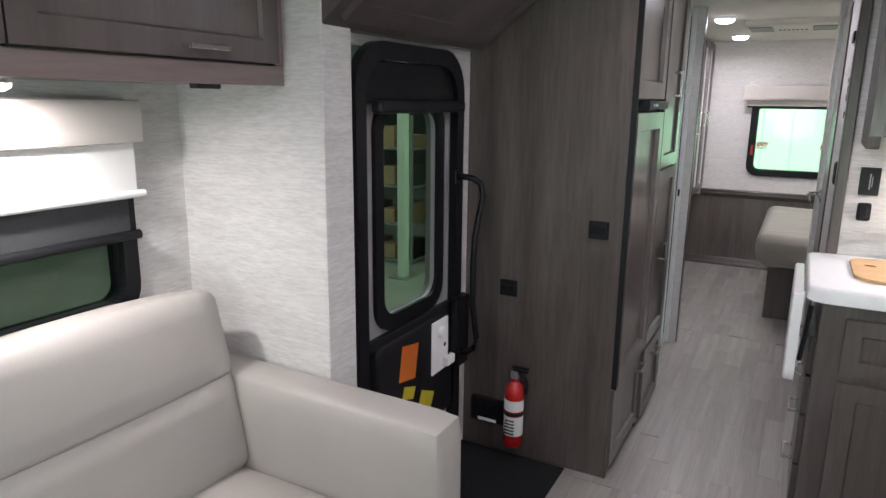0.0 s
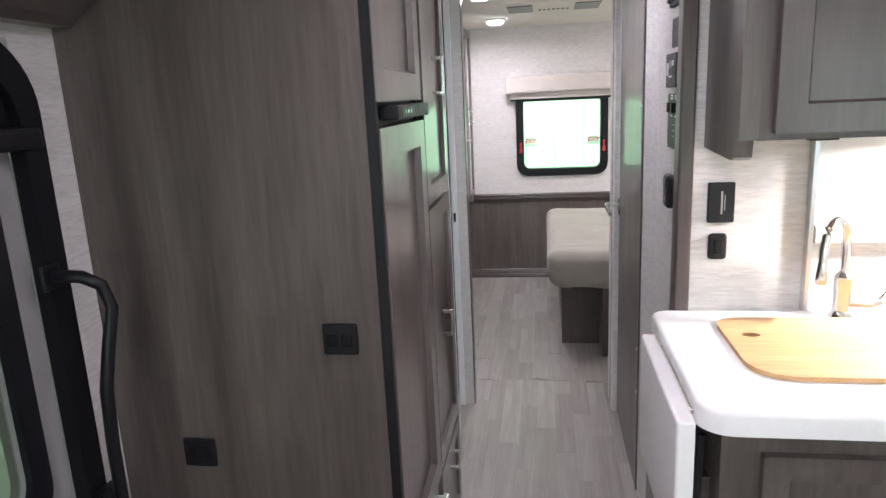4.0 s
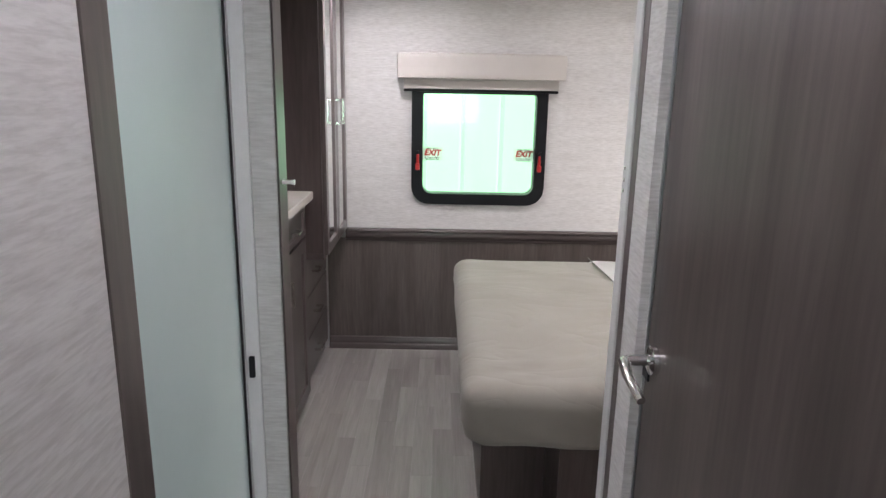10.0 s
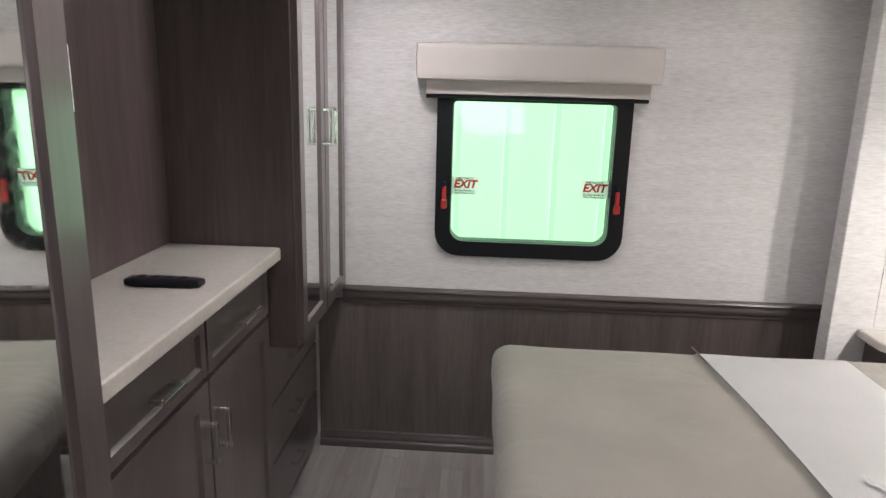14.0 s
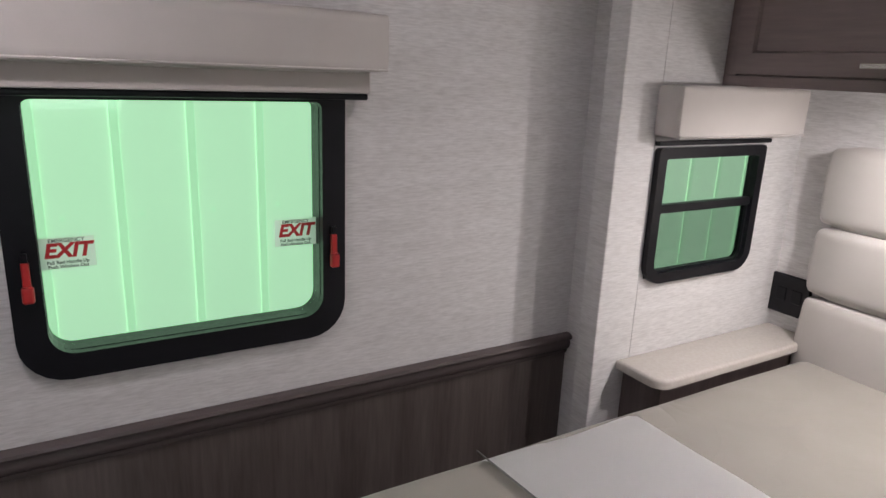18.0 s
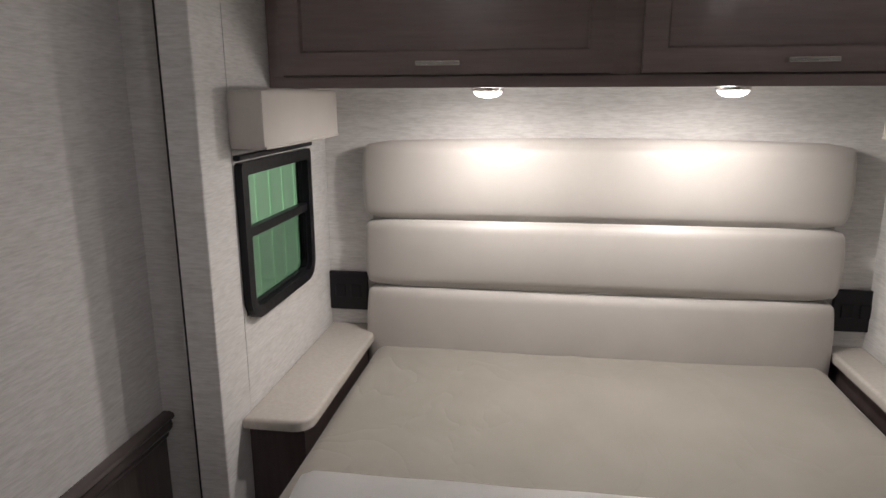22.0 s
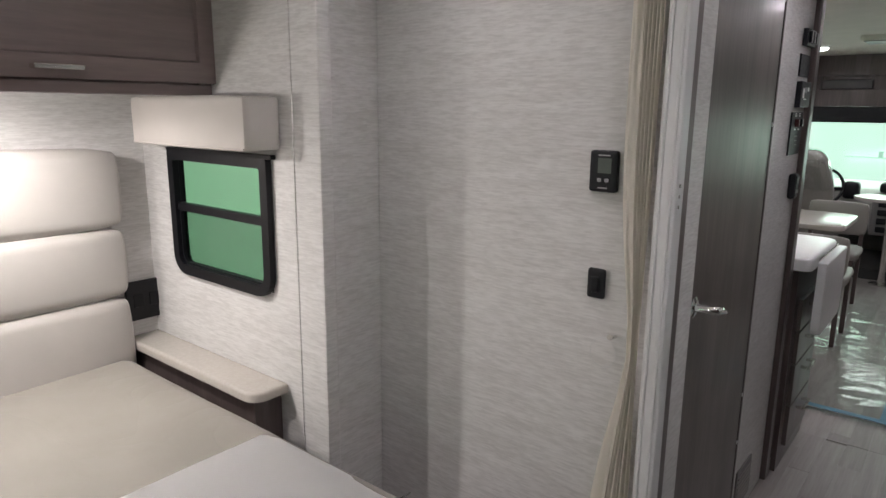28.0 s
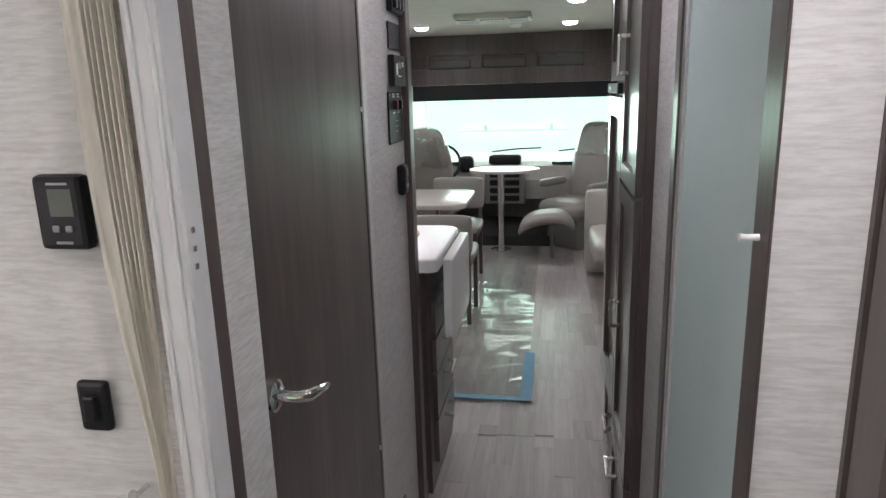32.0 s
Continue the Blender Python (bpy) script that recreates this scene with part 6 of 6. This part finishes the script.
for a, b in zip(xs[::2], xs[1::2]):
    part("recess_tray", box(a + 0.01, b - 0.01, -8.917, -8.895, 1.79, 1.885, bevel=0.008), M_TRAY, cc, "dim tray in a recess")
part("windscreen_blind", box(0.0, 2.335, -8.93, -8.905, 1.455, 1.6175, bevel=0.004), M_BLACK, cc, "black windscreen blind")
setting("floor_step", boxes((-0.11, 2.335, -8.25, -8.22, 0.001, 0.10), (-0.11, 2.335, -9.69, -8.25, 0.001, 0.09)), M_CARPET, "dark carpeted cab step", "step")

# protective film and tape on the floor
fm = bmesh.new()
gx, gy = 26, 110
vs = [[fm.verts.new((0.93 + 1.0 * i / gx, -4.77 - 3.4 * j / gy, 0.004 + 0.010 * abs(noise.noise(Vector((i * 0.22, j * 0.20, 0)))) + 0.003 * abs(noise.noise(Vector((i * 0.9, j * 0.8, 3)))))) for j in range(gy + 1)] for i in range(gx + 1)]
for i in range(gx):
    for j in range(gy):
        fm.faces.new((vs[i][j], vs[i + 1][j], vs[i + 1][j + 1], vs[i][j + 1]))
ff = thing("floor_film", 1.4, -6.4, 0.0, "clear wrinkled plastic sheet taped to the floor", "plastic sheet")
part("sheet", fm, M_SHEET, ff, "", True)
tp = thing("floor_tape", 1.1, -4.76, 0.0, "blue masking tape along the plastic sheet's edge", "tape")
part("strip", box(0.895, 1.93, -4.79, -4.745, 0.0165, 0.018), M_TAPE, tp)
part("strip", box(0.895, 0.955, -5.38, -4.7905, 0.0165, 0.018), M_TAPE, tp)

# ---- ceiling fixtures ----
# Includes fixtures for the two added aisle lamps at x 0.92.
for lx, ly, lp in DOWNLIGHTS:
    l = thing("ceiling_light", lx, ly, CEIL - 0.02, "lit round ceiling downlight", "ceiling light", "ceiling downlights")
    part("bezel", lathe(lx, ly, [(0.070, 0.0), (0.070, -0.008), (0.064, -0.016)], 28, base=CEIL - 0.0005), M_WHITE, l, "white bezel", True)
    part("lens", lathe(lx, ly, [(0.063, -0.0165), (0.058, -0.028), (0.040, -0.038), (0.001, -0.042)], 28, base=CEIL - 0.0005), M_LENS, l, "glowing lens", True)


def air_outlet(x, y):
    a = thing("air_conditioner", x, y, CEIL - 0.05, "white ceiling air unit with dark grilles", "air conditioner", "ceiling air units")
    part("housing", slab(bmesh.new(), rr(x - 0.30, x + 0.30, y - 0.22, y + 0.22, 0.05), CEIL - 0.0005, CEIL - 0.04, MAP("z"), 0.02), M_CEILING, a, "", True)
    for sx in (-0.2, 0.2):
        part("grille", box(x + sx - 0.075, x + sx + 0.075, y - 0.10, y + 0.20, CEIL - 0.046, CEIL - 0.0395, bevel=0.002), M_DASH, a, "dark grille")
    for k in range(7):
        part("slot", box(x - 0.09 + 0.028 * k, x - 0.075 + 0.028 * k, y + 0.12, y + 0.15, CEIL - 0.044, CEIL - 0.0395), M_BLACK, a)


air_outlet(1.28, -7.15)
air_outlet(0.98, -1.5)
sd = thing("smoke_detector", 1.15, -7.9, CEIL - 0.04, "small round white ceiling detector", "detector")
part("body", lathe(1.15, -7.9, [(0.05, 0), (0.05, -0.02), (0.035, -0.032), (0.001, -0.034)], 24, base=CEIL - 0.0005), M_WHITE, sd, "", True)

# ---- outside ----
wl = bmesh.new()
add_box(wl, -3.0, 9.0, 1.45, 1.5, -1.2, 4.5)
solid("backdrop_rear", wl, M_OUT, (3, 1.47, -1.2), "pale green steel hall wall behind the vehicle, glowing to look lit", "wall", "", "structure")
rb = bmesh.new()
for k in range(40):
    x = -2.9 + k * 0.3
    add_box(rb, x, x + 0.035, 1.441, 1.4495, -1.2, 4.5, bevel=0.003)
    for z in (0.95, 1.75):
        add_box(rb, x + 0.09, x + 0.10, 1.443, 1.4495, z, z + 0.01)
# Ribs glow a little dimmer than the wall, standing in for lamplight.
solid("backdrop_ribs", rb, glow("self_lit_green_steel_rib", (0.65, 0.97, 0.69), 0.79, 0.97), (3, 1.43, -1.2), "ribs of the pale green steel hall wall, glowing to look lit", "wall", "", "structure")
solid("backdrop_front", box(-6, 9, -13.05, -13.0, -1.2, 5.0), M_OUTFRONT, (1.5, -13, -1.2), "hall wall ahead of the windscreen, glowing to look brightly lit", "wall", "", "structure")
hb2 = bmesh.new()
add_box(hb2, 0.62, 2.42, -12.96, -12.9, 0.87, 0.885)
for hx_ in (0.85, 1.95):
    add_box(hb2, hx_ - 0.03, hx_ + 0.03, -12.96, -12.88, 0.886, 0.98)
# No lamp reaches the rail, so emission gives it its lit tone.
solid("hall_beam", hb2, glow("self_lit_hall_rail", (0.70, 0.93, 0.82), 0.95, 0.97), (1.5, -12.9, 0.87), "thin grey rail across the far hall wall, glowing to look lit", "rail", "", "structure")
solid("backdrop_side", box(2.5, 9, -4.95, -4.9, -1.2, 5.0), M_OUTGREEN, (5, -4.9, -1.2), "green hall wall beside the vehicle, glowing to look lit", "wall", "", "structure")
solid("ground", box(-16, -0.75, -16, 9, -0.9, -0.85), M_CONCRETE, (-8, -4, -0.9), "pale concrete hall floor", "floor", "", "structure")
solid("backdrop_hall", box(-16.05, -16, -16, 9, -0.9, 6.0), M_HALLDARK, (-16, -4, -0.9), "dark hall wall", "wall", "", "structure")
solid("backdrop_hall_end", box(-16, -3.05, 9, 9.05, -0.9, 6.0), M_HALLDARK, (-8, 9, -0.9), "dark hall end wall", "wall", "", "structure")


def rail_at(t):
    return (-4.05 - 0.80 * t, -2.1 + 2.9 * t)


def railing():
    r = thing("railing", -4.4, -0.6, -0.85, "galvanised steel handrail along a hall walkway", "railing")
    for k in range(4):
        x, y = rail_at(k / 3 * 1.04)
        part("post", tube([(x, y, -0.85), (x, y, 0.05)], 0.03, 10), M_STEEL, r, "", True)
    for z in (0.04, -0.18, -0.30, -0.42, -0.54):
        a, b = rail_at(0), rail_at(1.04)
        part("rail", tube([(*a, z), (*b, z)], 0.024 if z > 0 else 0.012, 8), M_STEEL, r, "", True)


railing()
ps = thing("hall_post", -3.55, 0.62, -0.85, "pale green steel post in the hall", "post")
part("column", box(-3.61, -3.49, 0.56, 0.68, -0.85, 4.0, bevel=0.01), M_PALEPOST, ps)
part("base_plate", box(-3.70, -3.40, 0.47, 0.77, -0.85, -0.835), M_STEEL, ps)


def storage_rack(x, y, w, h, seed):
    rnd = random.Random(seed)
    c = thing("storage_rack", x, y, -0.85, "steel rack with stacked cartons in the hall", "rack", "hall racks")
    for sx in (0, 1):
        for sy in (0, 1):
            part("upright", box(x + sx * w - 0.02, x + sx * w + 0.02, y + sy * 0.6 - 0.02, y + sy * 0.6 + 0.02, -0.85, -0.85 + h + 0.3), M_STEEL, c)
    for lv in range(4):
        z = -0.8 + lv * h / 3.4
        part("shelf", box(x, x + w, y, y + 0.6, z - 0.03, z), M_STEEL, c)
        for q_ in range(3):
            mt = rnd.choice((M_CARD, M_CARD, M_HALLDARK, M_BLACK, M_POST))
            part("carton", box(x + w * (q_ + 0.1) / 3, x + w * (q_ + 0.85) / 3, y + 0.08, y + 0.5, z + 0.001, z + 0.18 + 0.14 * rnd.random(), bevel=0.006), mt, c)


storage_rack(-4.7, 1.25, 0.9, 1.9, 1)
storage_rack(-3.7, 1.6, 0.6, 1.5, 2)
storage_rack(-5.9, 1.35, 1.0, 1.7, 3)


def container(x, y0, y1):
    c = thing("hall_cabin", x, (y0 + y1) / 2, -0.85, "dark parked trailer with cyan-lit windows beyond the walkway", "trailer")
    part("body", box(x - 1.2, x, y0, y1, -0.7, 2.6, bevel=0.05), M_HALLDARK, c)
    part("skirt", box(x - 1.1, x - 0.08, y0 + 0.1, y1 - 0.1, -0.85, -0.7), M_BLACK, c)
    for a, z0, z1 in ((0.75, 0.50, 0.66), (2.05, 0.50, 0.66), (3.0, 0.50, 0.66)):
        part("lit_window", box(x - 0.01, x + 0.015, y0 + a, y0 + a + 0.5, z0, z1), M_CYAN, c, "cyan-lit strip window")
    for a in (0.5, 1.6, 2.7, 3.6):
        part("panel", box(x - 0.01, x + 0.02, y0 + a, y0 + a + 0.08, -0.6, 2.4), M_BLACK, c, "dark upright seam")
    for a in (0.2, 2.2):
        part("locker", box(x + 0.001, x + 0.25, y0 + a, y0 + a + 0.9, -0.849, -0.25, bevel=0.01), M_CONCRETE, c, "pale low locker")


container(-6.9, -0.4, 4.4)

# ---- floor planks ----
PW, PL, GAP = 0.088, 0.60, 0.0004
def plank_mesh(length):
    bm = bmesh.new()
    add_box(bm, 0, PW - GAP, 0, length - GAP, -0.004, 0.0, bevel=0)
    top = [e for e in bm.edges if all(v.co.z > -0.001 for v in e.verts)]
    bmesh.ops.bevel(bm, geom=top, offset=0.0003, segments=1, affect="EDGES")
    me = bpy.data.meshes.new("plank")
    bm.to_mesh(me)
    bm.free()
    me.materials.append(M_PLANK)
    return me


floor = bpy.data.objects["floor"]
meshes = {}
def lay(x0, x1, y0, y1):
    nx = int(math.ceil((x1 - x0) / PW))
    for i in range(nx):
        y = y0 - (i * 0.37 % 1) * PL
        while y < y1:
            a, b = max(y, y0), min(y + PL, y1)
            if b - a > 0.03:
                k = round(b - a, 2)
                if k not in meshes:
                    meshes[k] = plank_mesh(k)
                ob = new("plank", meshes[k])
                ob.parent = floor
                ob.location = (x0 + i * PW, a, 0.0)
            y += PL


lay(0.13, 2.23, -2.20, 0.0)
lay(0.34, 1.285, -4.42, -2.20)
lay(-0.10, 2.25, -8.22, -4.42)
